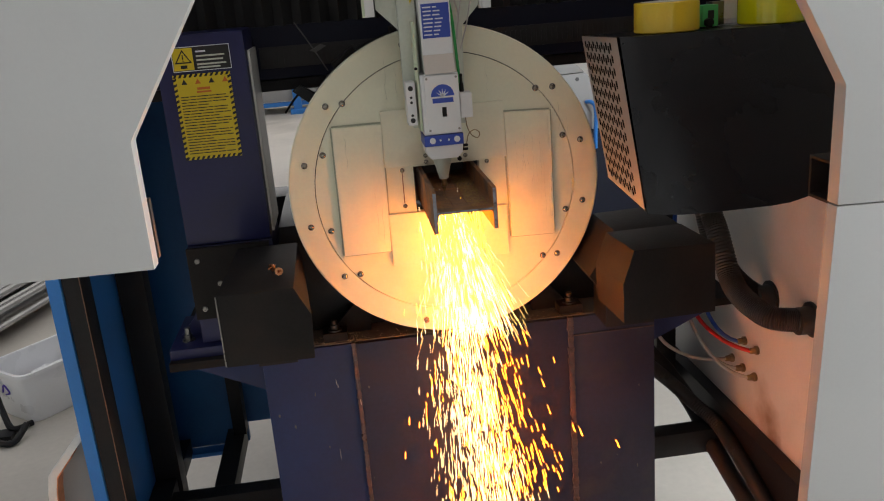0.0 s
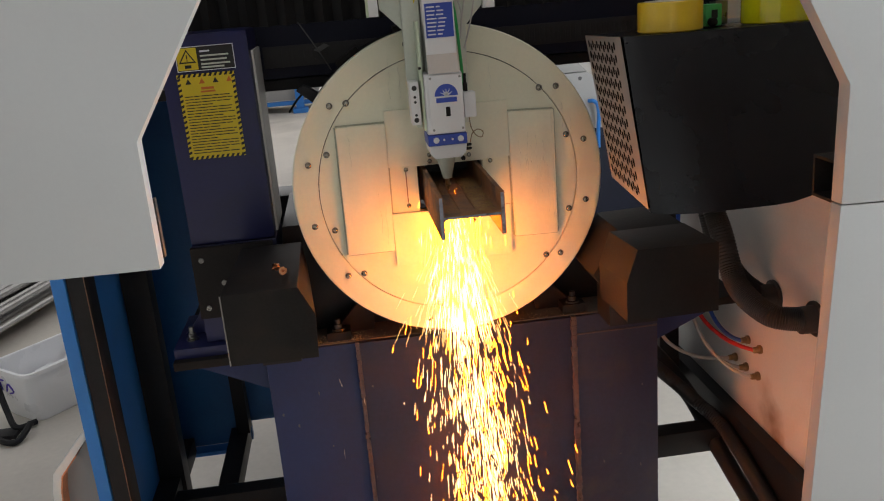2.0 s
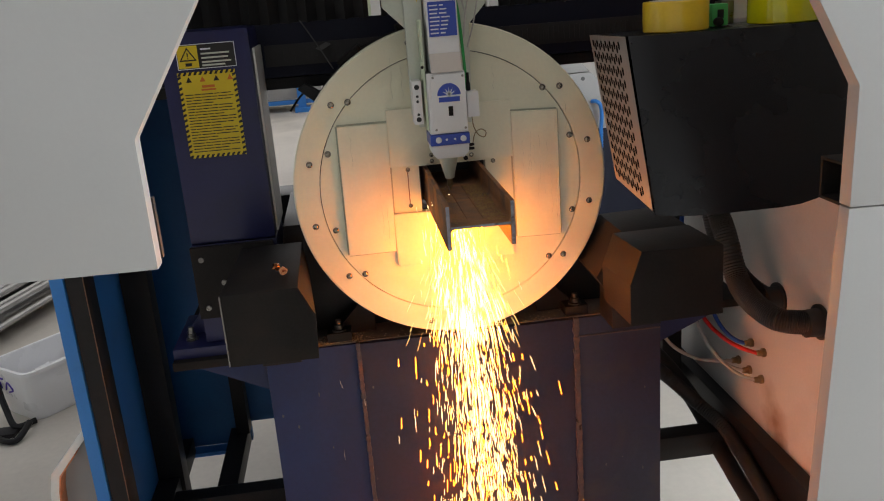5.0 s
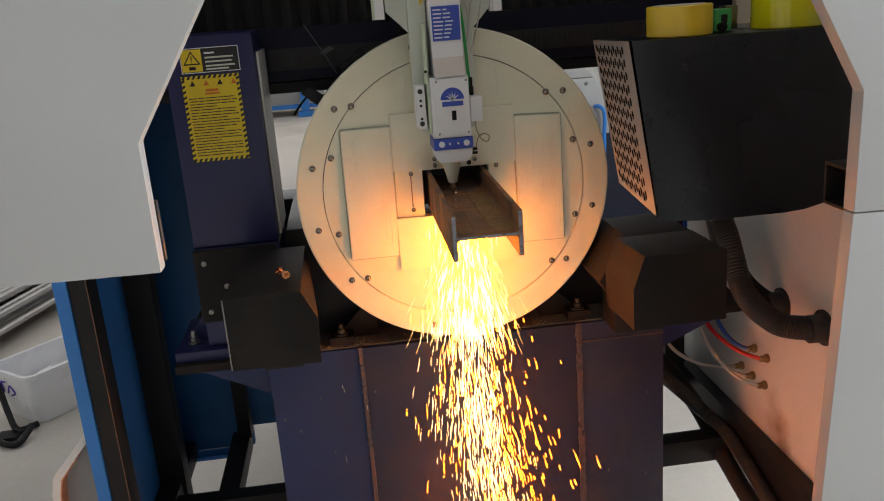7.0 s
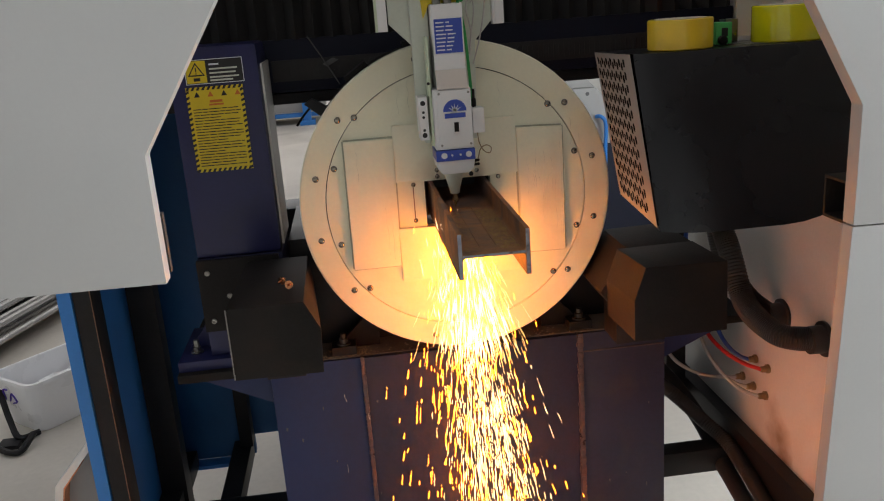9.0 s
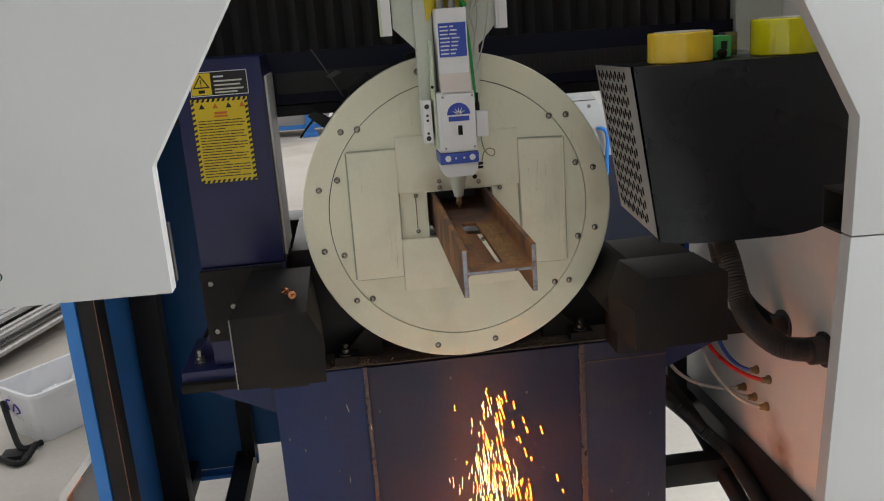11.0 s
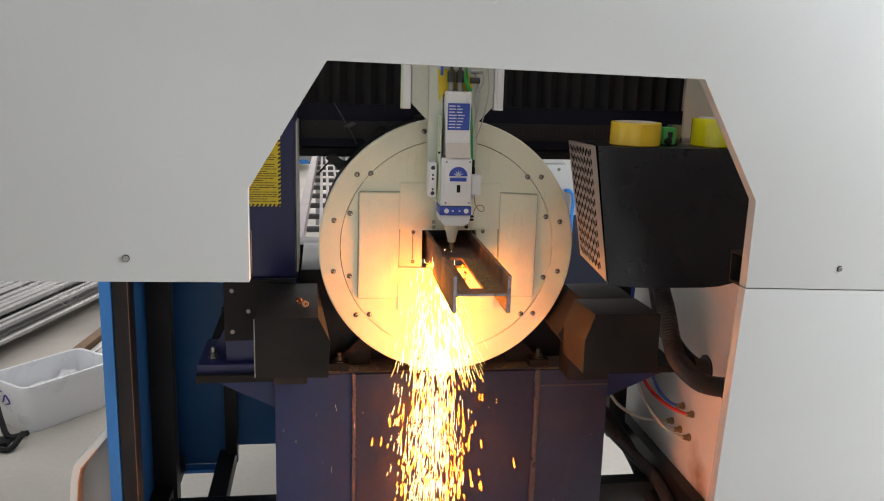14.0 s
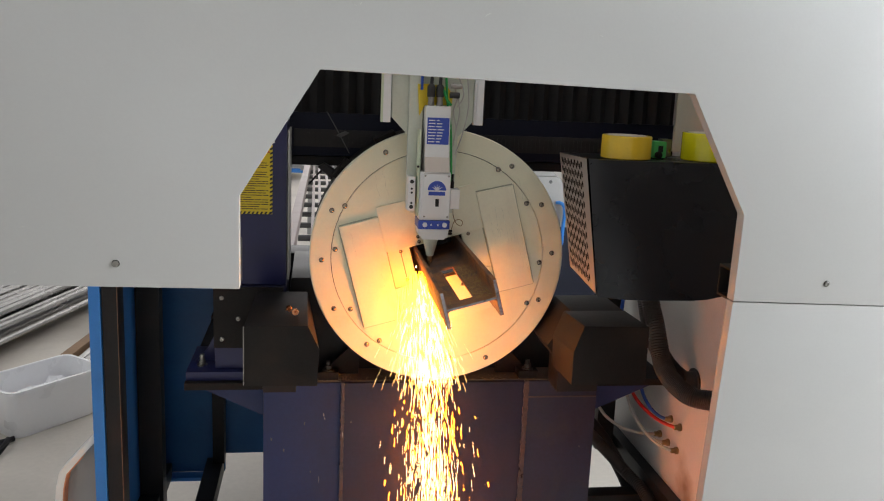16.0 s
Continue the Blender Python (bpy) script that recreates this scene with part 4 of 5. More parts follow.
copy_thing(sn, pose(-0.380, -0.125, 1.181, 0, 12, 65))


# ---- black duct box with tape rolls ----
def duct_box():
    d = thing("duct_box", (0.48, -0.25, 1.30), "black powder-coated duct box with a perforated side", "duct box")
    ft, fb, bt, bb = (-0.330, 1.607), (-0.468, 1.306), (-0.052, 1.600), (-0.215, 1.328)

    def at(u, s):
        f = [ft[k] + (fb[k] - ft[k]) * s for k in (0, 1)]
        b = [bt[k] + (bb[k] - bt[k]) * s for k in (0, 1)]
        return f, b
    X0, X1 = 0.3055, 0.70
    round_x = [(0.0, 0.036), (0.012, 0.025), (0.030, 0.0135), (0.055, 0.0055), (0.080, 0.0015), (0.115, 0.0)]
    outline = [(X1, 0), (X1, 0.62)] + [(0.52 + 0.16 * math.cos(a), 0.70 + 0.30 * math.sin(a)) for a in np.linspace(0.05, math.pi / 2, 8)]
    bm = bmesh.new()

    def vert(x, s, dy=0.0, back=False):
        f, b = at(x, s)
        return bm.verts.new((x, f[0] + dy, f[1])) if not back else bm.verts.new((x, b[0], b[1]))
    top = [vert(X0 + dx, 0, dy) for dx, dy in round_x]
    low = [vert(X0 + dx, 1, dy) for dx, dy in round_x]
    fr, bk = [vert(x, s) for x, s in outline], [vert(x, s, 0, True) for x, s in outline]
    v_bt, v_bl = vert(X0, 0, 0, True), vert(X0, 1, 0, True)
    fs = [bm.faces.new((top[i], top[i + 1], low[i + 1], low[i])) for i in range(len(round_x) - 1)]
    fs += [bm.faces.new([top[-1], *fr, low[-1]]), bm.faces.new([v_bt, v_bl, *bk[::-1]])]
    fs += [bm.faces.new([*top, fr[0], bk[0], v_bt]), bm.faces.new([*low, fr[-1], bk[-1], v_bl])]
    for i in range(len(fr) - 1):
        fs.append(bm.faces.new((fr[i], bk[i], bk[i + 1], fr[i + 1])))
    bmesh.ops.recalc_face_normals(bm, faces=fs)
    part("shell", bm, BLACK, d)
    # added black sheet that makes the holes read as shaded depth
    part("hole_shade_sheet", prism([(-0.09, 1.585), (-0.27, 1.588), (-0.425, 1.325), (-0.225, 1.345)], "x", 0.3056, 0.3070), VOID, d)
    # perforated side: cells with slanted slots left open
    pf = bmesh.new()
    rows, cols = 12, 13

    def side(u, s, x=0.3050):
        f, b = at(0, s)
        return (x, b[0] + (f[0] - b[0]) * u, b[1] + (f[1] - b[1]) * u)
    u0, u1, s0, s1 = 0.04, 0.68, 0.03, 0.97
    quads = [((0, 0), (0.82, s0)), ((0, s1), (0.82, 1)), ((0, s0), (u0, s1)), ((u1, s0), (0.82, s1))]
    rim = [(-1, -1), (0, -1), (1, -1), (1, 0), (1, 1), (0, 1), (-1, 1), (-1, 0)]
    for r in range(rows):
        for c in range(cols):
            du, ds = (u1 - u0) / cols, (s1 - s0) / rows
            mu, ms = u0 + du * (c + 0.5), s0 + ds * (r + 0.5)
            ov = [pf.verts.new(side(mu + p * du / 2, ms + q * ds / 2)) for p, q in rim]
            iv = []
            for p, q in rim:
                k = 0.78 if p and q else 1.0
                iv.append(pf.verts.new(side(mu + 0.46 * du * p * k, ms + ds * (0.35 * q * k + (0.13 if c % 2 else -0.13)))))
            for k in range(8):
                pf.faces.new((ov[k], ov[(k + 1) % 8], iv[(k + 1) % 8], iv[k]))
    for (a, b), (c, e) in quads:
        pf.faces.new([pf.verts.new(side(*p)) for p in ((a, b), (c, b), (c, e), (a, e))])
    bmesh.ops.remove_doubles(pf, verts=pf.verts, dist=0.0002)
    ex = bmesh.ops.extrude_face_region(pf, geom=list(pf.faces))
    bmesh.ops.translate(pf, verts=[v for v in ex["geom"] if isinstance(v, bmesh.types.BMVert)], vec=(-0.0005, 0, 0))
    bmesh.ops.recalc_face_normals(pf, faces=pf.faces)
    part("perforated_side", pf, GALV, d, "grey sheet with staggered oval holes", smooth=False)
    return d


duct_box()


def tape_roll(x, y, z, r, h, material, label):
    t = thing("tape_roll", (x, y, z), label, "tape roll", "tape rolls on the duct box")
    part("tape", lathe([(h, r * 0.80), (h, r - 0.002), (h - 0.002, r), (0.002, r), (0, r - 0.002), (0, r * 0.80)], (x, y, z), "z", 48), material, t)
    bm = lathe([(h + 0.001, r * 0.72), (h + 0.001, r * 0.79), (0.001, r * 0.79), (0.001, r * 0.72)], (x, y, z), "z", 40)
    part("core", bm, HEAD_TAN, t)
    return t


tape_roll(0.410, -0.256, 1.6075, 0.060, 0.055, TAPE, "amber adhesive tape roll standing on the duct box")
tape_roll(0.626, -0.250, 1.6075, 0.067, 0.067, TAPE2, "lemon yellow tape roll standing on the duct box")


def relay():
    r = thing("green_switch_box", (0.515, -0.20, 1.605), "small green plastic switch box", "switch box")
    part("case", block(0.492, 0.524, -0.230, -0.185, 1.6075, 1.648, 0.002), GREEN, r)
    part("window", block(0.503, 0.515, -0.2315, -0.2295, 1.622, 1.638, 0), PRINT_SHADE_BLACK, r)
    part("knob", lathe([(0, 0.008), (-0.012, 0.008), (-0.014, 0.004)], (0.501, -0.234, 1.6160), "y", 14), DARK_STEEL, r)
    part("bracket", block(0.527, 0.552, -0.195, -0.165, 1.6075, 1.652, 0.001), STEEL, r, "bare metal bracket")
    return r


relay()


# ---- blue side frame ----
def side_frame():
    f = thing("bed_frame", (-0.9, 0.5, 0.0), "black tubular machine frame with bright blue sheet panels", "machine frame")
    part("side_sheet", block(-0.963, -0.931, 0.190, 0.98, 0.20, 2.0, 0.003), BLUE, f, "bright blue side sheet")
    part("rear_sheet", prism([(-0.930, 0.225), (-0.672, 0.225), (-0.672, 0.30), (-0.474, 0.30), (-0.474, 1.15), (-0.62, 1.15), (-0.62, 2.0), (-0.930, 2.0)], "y", 0.955, 0.985, 0.002), DEEP_BLUE, f, "deep blue rear sheet")
    part("rear_lip", block(-0.928, -0.737, 0.90, 0.954, 0.212, 0.226, 0.002), BLUE, f)
    part("front_post", block(-0.929, -0.886, 0.196, 0.278, 0.04, 2.0, 0.004), FRAME_BLACK, f)
    # edge highlight from the sparks, put in as a coloured strip
    part("spark_lit_edge", block(-0.8872, -0.8852, 0.1946, 0.1966, 0.05, 1.50, 0.0), RUST_AND_LIT_EDGE, f, "orange-brown line painting spark light on the post's edge")
    part("rear_post", block(-0.929, -0.850, 0.63, 0.70, 0.04, 2.0, 0.004), FRAME_BLACK, f)
    part("inner_post", block(-0.708, -0.664, 0.86, 0.92, 0.301, 0.886, 0.003), FRAME_BLACK, f)
    part("long_rail", block(-0.735, -0.672, 0.551, 0.92, 0.24, 0.30, 0.003), FRAME_BLACK, f)
    part("long_rail", block(-0.929, -0.862, 0.280, 0.628, 0.24, 0.30, 0.003), FRAME_BLACK, f)
    part("short_rail", block(-0.929, -0.868, 0.702, 0.92, 0.22, 0.28, 0.003), FRAME_BLACK, f)
    part("cross_rail", block(-0.860, -0.478, 0.490, 0.550, 0.238, 0.298, 0.003), FRAME_BLACK, f)
    # the other side
    part("cross_rail", block(0.520, 0.757, 0.195, 0.255, 0.405, 0.475, 0.003), FRAME_BLACK, f)
    part("long_rail", block(0.758, 0.798, -0.60, 0.95, 0.41, 0.53, 0.003), FRAME_BLACK, f)
    part("rear_post", block(0.694, 0.757, 0.55, 0.61, 0.47, 1.30, 0.003), FRAME_BLACK, f)
    return f


side_frame()

wp = thing("hinged_guard", (-1.0, 0.14, 0.0), "white chamfered sheet guard with folded edges beside the blue post", "guard panel")
edge = [(-0.9645, 0.714), (-1.068, 0.597), (-1.079, 0.545), (-1.125, 0.02)]
part("sheet", prism(edge + [(-0.9645, 0.02), (-0.9645, 0.713)], "y", 0.252, 0.262), DIMMED_WHITE, wp)
inner = [(-0.9645, 0.690), (-1.048, 0.590), (-1.058, 0.545), (-1.104, 0.02)]
part("folded_edge", prism(edge + inner[::-1], "y", 0.205, 0.251, 0.001), INNER_WHITE, wp)
# strip coloured orange in place of spark light on the fold's inside
fold = [(-1.002, 0.645), (-1.048, 0.590), (-1.058, 0.545), (-1.104, 0.02)]
part("spark_lit_strip", prism(fold + [(x + 0.003, z - 0.002) for x, z in fold[::-1]], "y", 0.206, 0.2505), SPARK_TINT, wp, "orange spark light painted inside the fold")

# ---- hoses at the inner wall ----
def hose_set():
    ends = [((0.80, 0.170, 0.747), (0.715, 0.25, 0.84), BLUE_HOSE, "blue hose"), ((0.80, 0.101, 0.748), (0.680, 0.25, 0.83), RED_HOSE, "red hose"), ((0.80, 0.240, 0.666), (0.575, 0.25, 0.775), CLEAR_HOSE, "milky hose"),
            ((0.80, 0.175, 0.665), (0.675, 0.27, 0.82), CLEAR_HOSE, "milky hose"), ((0.80, 0.108, 0.668), (0.665, 0.25, 0.825), CLEAR_HOSE, "milky hose")]
    for e, s, m, nm in ends:
        h = thing("air_hose", e, nm + " on a brass fitting at the white wall", "hose", "air hoses at the inner wall")
        ex, ey, ez = e
        part("fitting", lathe([(-0.001, 0.012), (-0.008, 0.012), (-0.009, 0.009), (-0.022, 0.008), (-0.024, 0.006)], e, "x", 12), BRASS, h)
        pts = []
        for k in range(6):
            u = k / 5
            pts.append((s[0] + (ex - 0.02 - s[0]) * u ** 1.25, s[1] + (ey - s[1]) * u, ez + (s[2] - ez) * (1 - u) ** 2.1))
        part("hose", tube(pts, 0.0048 if m is CLEAR_HOSE else 0.0056, 10, 28), m, h)


hose_set()


def corrugated(points, r, label, at, collar=None, ridge=0.09):
    h = thing("corrugated_hose", at, label, "hose", "corrugated hoses")
    part("hose", tube(points, r, 14, 190, r * ridge), RUBBER, h)
    if collar:
        part("collar", lathe([(-0.001, r * 1.6), (-0.006, r * 1.6), (-0.007, r * 1.25), (-0.040, r * 1.22), (-0.041, r)], collar, "x", 24), RUBBER, h)
    return h


corrugated([(0.80, -0.145, 0.931), (0.755, -0.144, 0.934), (0.712, -0.125, 0.938), (0.692, -0.075, 0.948), (0.683, -0.015, 0.966), (0.680, 0.030, 1.000), (0.676, 0.080, 1.082), (0.669, 0.120, 1.147), (0.64, 0.14, 1.30)], 0.026, "black corrugated hose leading into the white wall", (0.8, -0.148, 0.93), (0.80, -0.148, 0.931))
corrugated([(0.80, 0.042, 0.919), (0.765, 0.052, 0.925), (0.72, 0.09, 0.97), (0.69, 0.14, 1.05), (0.67, 0.19, 1.2)], 0.026, "black corrugated hose leading into the white wall", (0.8, 0.042, 0.92), (0.80, 0.042, 0.919))
corrugated([(0.48, 0.20, 0.735), (0.56, 0.30, 0.66), (0.64, 0.33, 0.58), (0.71, 0.28, 0.51), (0.738, 0.20, 0.487), (0.738, 0.10, 0.469), (0.738, 0.0, 0.443), (0.738, -0.12, 0.40), (0.735, -0.30, 0.32), (0.73, -0.48, 0.15), (0.73, -0.50, 0.02)], 0.019, "black corrugated hose running down to the floor", (0.73, -0.50, 0.0))
corrugated([(0.54, 0.66, 0.70), (0.61, 0.48, 0.64), (0.67, 0.42, 0.57), (0.715, 0.33, 0.49), (0.725, 0.22, 0.43), (0.725, 0.10, 0.40), (0.725, -0.10, 0.34), (0.725, -0.25, 0.20), (0.725, -0.28, 0.03)], 0.024, "smooth black hose running down to the floor", (0.725, -0.28, 0.0), ridge=0.0)
solo("blue_cable", tube([(0.70, 0.3, 1.32), (0.665, 0.28, 1.22), (0.64, 0.26, 1.14), (0.63, 0.25, 1.05)], 0.006, 8, 20), BLUE_HOSE, (0.63, 0.25, 1.05), "blue cable hanging behind the duct box", "cable")

# ---- things behind the machine ----
def cabinet_behind():
    c = thing("white_cabinet", (0.8, 2.7, 0.0), "white sheet-metal cabinet with a chamfered top behind the chuck", "machine cabinet")
    part("upper_panel", prism([(0.38, 1.268), (1.022, 1.268), (0.947, 1.343), (0.38, 1.343)], "y", 2.40, 3.0, 0.003), DIMMED_WHITE, c)
    part("lower_panel", prism([(0.38, 0.975), (1.10, 0.975), (1.10, 1.190), (1.025, 1.264), (0.38, 1.264)], "y", 2.403, 3.0, 0.003), DIMMED_WHITE, c)
    part("cable_hole", lathe([(0.0, 0.010), (-0.002, 0.010)], (0.983, 2.403, 1.235), "y", 12), GREY, c)
    part("base", block(0.38, 1.36, 2.41, 3.0, 0.0, 0.974, 0.004), BEAM_DARK, c, "near-black navy base")
    part("blue_pipe", tube([(1.025, 2.395, 1.118), (1.040, 2.37, 1.120), (1.060, 2.365, 1.100), (1.066, 2.365, 1.05), (1.062, 2.365, 0.98), (1.060, 2.365, 0.88)], 0.010, 10, 24), BLUE, c, "blue pipe")
    return c


cabinet_behind()


def conveyor():
    c = thing("feed_conveyor", (-0.35, 3.0, 0.0), "white steel feed conveyor with long rails", "conveyor")
    # side beam and outer rails carry their shade in the paint colour
    part("side_beam", prism([(-0.510, 1.1), (-0.455, 1.1), (-0.370, 7.5), (-0.425, 7.5)], "z", 0.82, 0.90, 0.003), SHADED_ROSE, c)
    for x in (-0.36, -0.31, -0.24, -0.16, -0.10):
        part("rail", block(x, x + 0.022, 1.1, 7.4, 0.78, 0.80, 0.002), SHADED_ROSE if x < -0.2 else FRAME_BLACK, c)
    for y in (1.3, 7.3):
        part("cross_beam", block(-0.50, 0.20, y, y + 0.08, 0.72, 0.779, 0.003), DIMMED_WHITE, c)
        for x in (-0.49 if y < 3 else -0.42, 0.14):
            part("leg", block(x, x + 0.05, y + 0.005, y + 0.065, 0.0, 0.72, 0.003), DIMMED_WHITE, c)
    part("head_rail", block(-0.43, 0.30, 7.51, 7.58, 0.80, 0.90, 0.004), DIMMED_WHITE, c)
    for k in range(12):
        part("roller", lathe([(-0.44, 0.02), (0.20, 0.02)], (0.0, 1.7 + 0.47 * k, 0.755), "x", 10), GREY, c)
    return c


conveyor()
cl = thing("clamp_lever", (-0.35, 0.30, 1.19), "black clamp lever beside the chuck drum", "clamp")
part("arm", prism([(-0.329, 1.507), (-0.308, 1.520), (-0.262, 1.490), (-0.275, 1.462)], "y", 0.29, 0.32, 0.004), RUBBER, cl)
part("stem", tube([(-0.312, 0.305, 1.500), (-0.332, 0.305, 1.480), (-0.352, 0.305, 1.455)], 0.0028, 8, 8), FRAME_BLACK, cl)
part("bracket", block(-0.285, -0.20, 0.295, 0.315, 1.19, 1.50, 0.003), FRAME_BLACK, cl)
solo("thin_wire", tube([(-0.304, 0.30, 1.67), (-0.270, 0.30, 1.612), (-0.236, 0.30, 1.549)], 0.0016, 6, 8), GREY, (-0.236, 0.30, 1.549), "thin grey wire strung from the beam to the drum", "wire")

eq = thing("far_machine", (-1.2, 12.5, 0.0), "white and blue machine far back in the workshop", "machine")
part("body", block(-2.9, -0.55, 12.36, 13.3, 0.20, 1.6, 0.02), DIMMED_WHITE, eq)
part("rail", block(-2.9, -0.55, 12.34, 12.40, 0.12, 0.19, 0.01), BLUE, eq, "blue rail")
for x in (-2.6, -0.985):
    leg = part("post", block(x, x + 0.13, 12.2, 12.33, 0.0, 1.5, 0.01), BLUE, eq, "blue post")
    part("foot", block(x - 0.06, x + 0.19, 12.15, 12.38, 0.0, 0.08, 0.01), BLUE, leg)


# ---- left side floor ----
def steel_bars():
    rr = random.Random(5)
    d = Vector((0.27, 0.96, 0)).normalized()
    p = Vector((d.y, -d.x, 0))
    k = 0
    for layer in range(3):
        for i in range(13 - 2 * layer):
            r = rr.uniform(0.018, 0.028)
            off = 0.062 * i + 0.03 * layer - 0.40
            c = Vector((-2.30, 3.9, 0.11 + 0.047 * layer)) + p * off
            bm = bmesh.new()
            L = rr.uniform(2.9, 3.1)
            sh = d * rr.uniform(-0.25, 0.25)
            pts = [c - d * L + sh, c + d * L + sh]
            up = Vector((0, 0, 1))
            if rr.random() < 0.5:
                ring0, ring1 = [], []
                for s in range(10):
                    a = 2 * math.pi * s / 10
                    o = r * (p * math.cos(a) + up * math.sin(a))
                    ring0.append(bm.verts.new(pts[0] + o))
                    ring1.append(bm.verts.new(pts[1] + o))
            else:
                o4 = [p * r + up * r, -p * r + up * r, -p * r - up * r, p * r - up * r]
                ring0, ring1 = [bm.verts.new(pts[0] + o) for o in o4], [bm.verts.new(pts[1] + o) for o in o4]
            n = len(ring0)
            for s in range(n):
                bm.faces.new((ring0[s], ring0[(s + 1) % n], ring1[(s + 1) % n], ring1[s]))
            bm.faces.new(ring0)
            bm.faces.new(ring1)
            bmesh.ops.recalc_face_normals(bm, faces=bm.faces)
            solo("steel_bar", bm, BAR_STEEL, c, "long bright steel bar in a stack on the floor", "steel bar", "stack of steel bars")
            k += 1


steel_bars()
for y in (1.9, 3.4, 4.9, 6.2):
    solo("timber_batten", block(-2.70 + 0.28 * (y - 3.9), -2.10 + 0.28 * (y - 3.9), y, y + 0.07, 0.0, 0.085, 0.004), mat("raw_timber", (0.30, 0.20, 0.11), 0.7, 0, 0.2, 4, 60, 0.3), (-2.5, y, 0), "raw timber batten under the steel bars", "timber", "battens under the bars")


solo("square_timber", prism([(-1.865, 2.70), (-1.80, 2.68), (-1.66, 3.75), (-1.725, 3.77)], "z", 0.0, 0.06, 0.003), mat("brown_timber", (0.26, 0.16, 0.09), 0.7, 0, 0.2, 4, 60, 0.3), (-1.8, 3.2, 0), "brown timber lying beside the steel bars", "timber")
for k in range(4):
    x = -1.77 + 0.05 * k
    solo("steel_bar", prism([(x, 2.66 + 0.03 * k), (x + 0.04, 2.655), (x + 0.19, 3.95), (x + 0.15, 3.96)], "z", 0.0, 0.04, 0.003), BAR_STEEL, (x, 3.2, 0), "long bright steel bar in a stack on the floor", "steel bar", "stack of steel bars")


def tub():
    t = thing("plastic_tub", (0, 0, 0), "milky white plastic tub with a purple pen mark", "plastic tub")
    bm = bmesh.new()
    L, W, Hh = 0.53, 0.335, 0.25

    def loop(l, w, z, r=0.05, n=5):
        out = []
        for cx, cy, a0 in ((l / 2 - r, w / 2 - r, 0), (-l / 2 + r, w / 2 - r, 90), (-l / 2 + r, -w / 2 + r, 180), (l / 2 - r, -w / 2 + r, 270)):
            for k in range(n + 1):
                a = radians(a0 + 90 * k / n)
                out.append(bm.verts.new((cx + r * math.cos(a), cy + r * math.sin(a), z)))
        return out
    loops = [loop(L - 0.09, W - 0.09, 0.0), loop(L - 0.075, W - 0.075, 0.012), loop(L - 0.02, W - 0.02, Hh - 0.02), loop(L, W, Hh - 0.016), loop(L, W, Hh), loop(L - 0.03, W - 0.03, Hh), loop(L - 0.085, W - 0.085, 0.016)]
    for a, b in zip(loops, loops[1:]):
        for i in range(len(a)):
            j = (i + 1) % len(a)
            bm.faces.new((a[i], a[j], b[j], b[i]))
    bm.faces.new(loops[0])
    bm.faces.new(loops[-1])
    bmesh.ops.recalc_face_normals(bm, faces=bm.faces)
    part("body", bm, TUB, t)
    for k, pts in enumerate(([(-0.10, 0), (-0.10, 0.035), (-0.075, 0.04)], [(-0.075, 0.0), (-0.055, 0.03), (-0.035, 0.005), (-0.06, -0.006)])):
        part("pen_mark", tube([(-L / 2 + 0.019 - 0.15 * z, 0.035 - 1.4 * (x + 0.07), 0.135 + 1.4 * z) for x, z in pts], 0.004, 6, 12), PURPLE, t, "purple pen mark")
    fb = bmesh.new()
    g = [[fb.verts.new((-0.19 + 0.38 * i / 16, -0.115 + 0.23 * j / 10, 0.13 + 0.07 * noise.noise(Vector((i * 0.35, j * 0.4, 2.0))) + 0.025 * noise.noise(Vector((i * 1.1, j * 1.2, 5.0))))) for j in range(11)] for i in range(17)]
    for i in range(16):
        for j in range(10):
            fb.faces.new((g[i][j], g[i + 1][j], g[i + 1][j + 1], g[i][j + 1]))
    part("crumpled_film", fb, TUB, t, "crumpled clear plastic film", smooth=False)
    t.matrix_world = pose(-1.685, 2.045, 0, 0, 0, 50)
    return t


tub()
bs = thing("black_bracket", (-1.92, 1.72, 0), "black metal bracket lying on the floor", "bracket")
part("bar", tube([(-1.93, 1.92, 0.17), (-1.86, 1.80, 0.07), (-1.80, 1.72, 0.025), (-1.735, 1.775, 0.018)], 0.014, 8, 14), FRAME_BLACK, bs)
part("plate", block(-1.88, -1.79, 1.66, 1.74, 0.0, 0.02, 0.003), FRAME_BLACK, bs)
part("bar", tube([(-1.90, 1.68, 0.018), (-1.80, 1.60, 0.018), (-1.755, 1.61, 0.018), (-1.73, 1.70, 0.05)], 0.014, 8, 14), FRAME_BLACK, bs)


# ---- sparks ----
CUT_Y = -0.098


def streak(bm, a, b, w):
    """A thin pointed streak from a to b."""
    a, b = Vector(a), Vector(b)
    d = (b - a).normalized()
    u = d.cross(Vector((0.3, 0.9, 0.1))).normalized() * w
    v = d.cross(u.normalized()) * w
    m = a + (b - a) * 0.6
    va, vb = bm.verts.new(a), bm.verts.new(b)
    r = [bm.verts.new(m + k) for k in (u, v, -u, -v)]
    for i in range(4):
        bm.faces.new((va, r[i], r[(i + 1) % 4]))
        bm.faces.new((vb, r[(i + 1) % 4], r[i]))


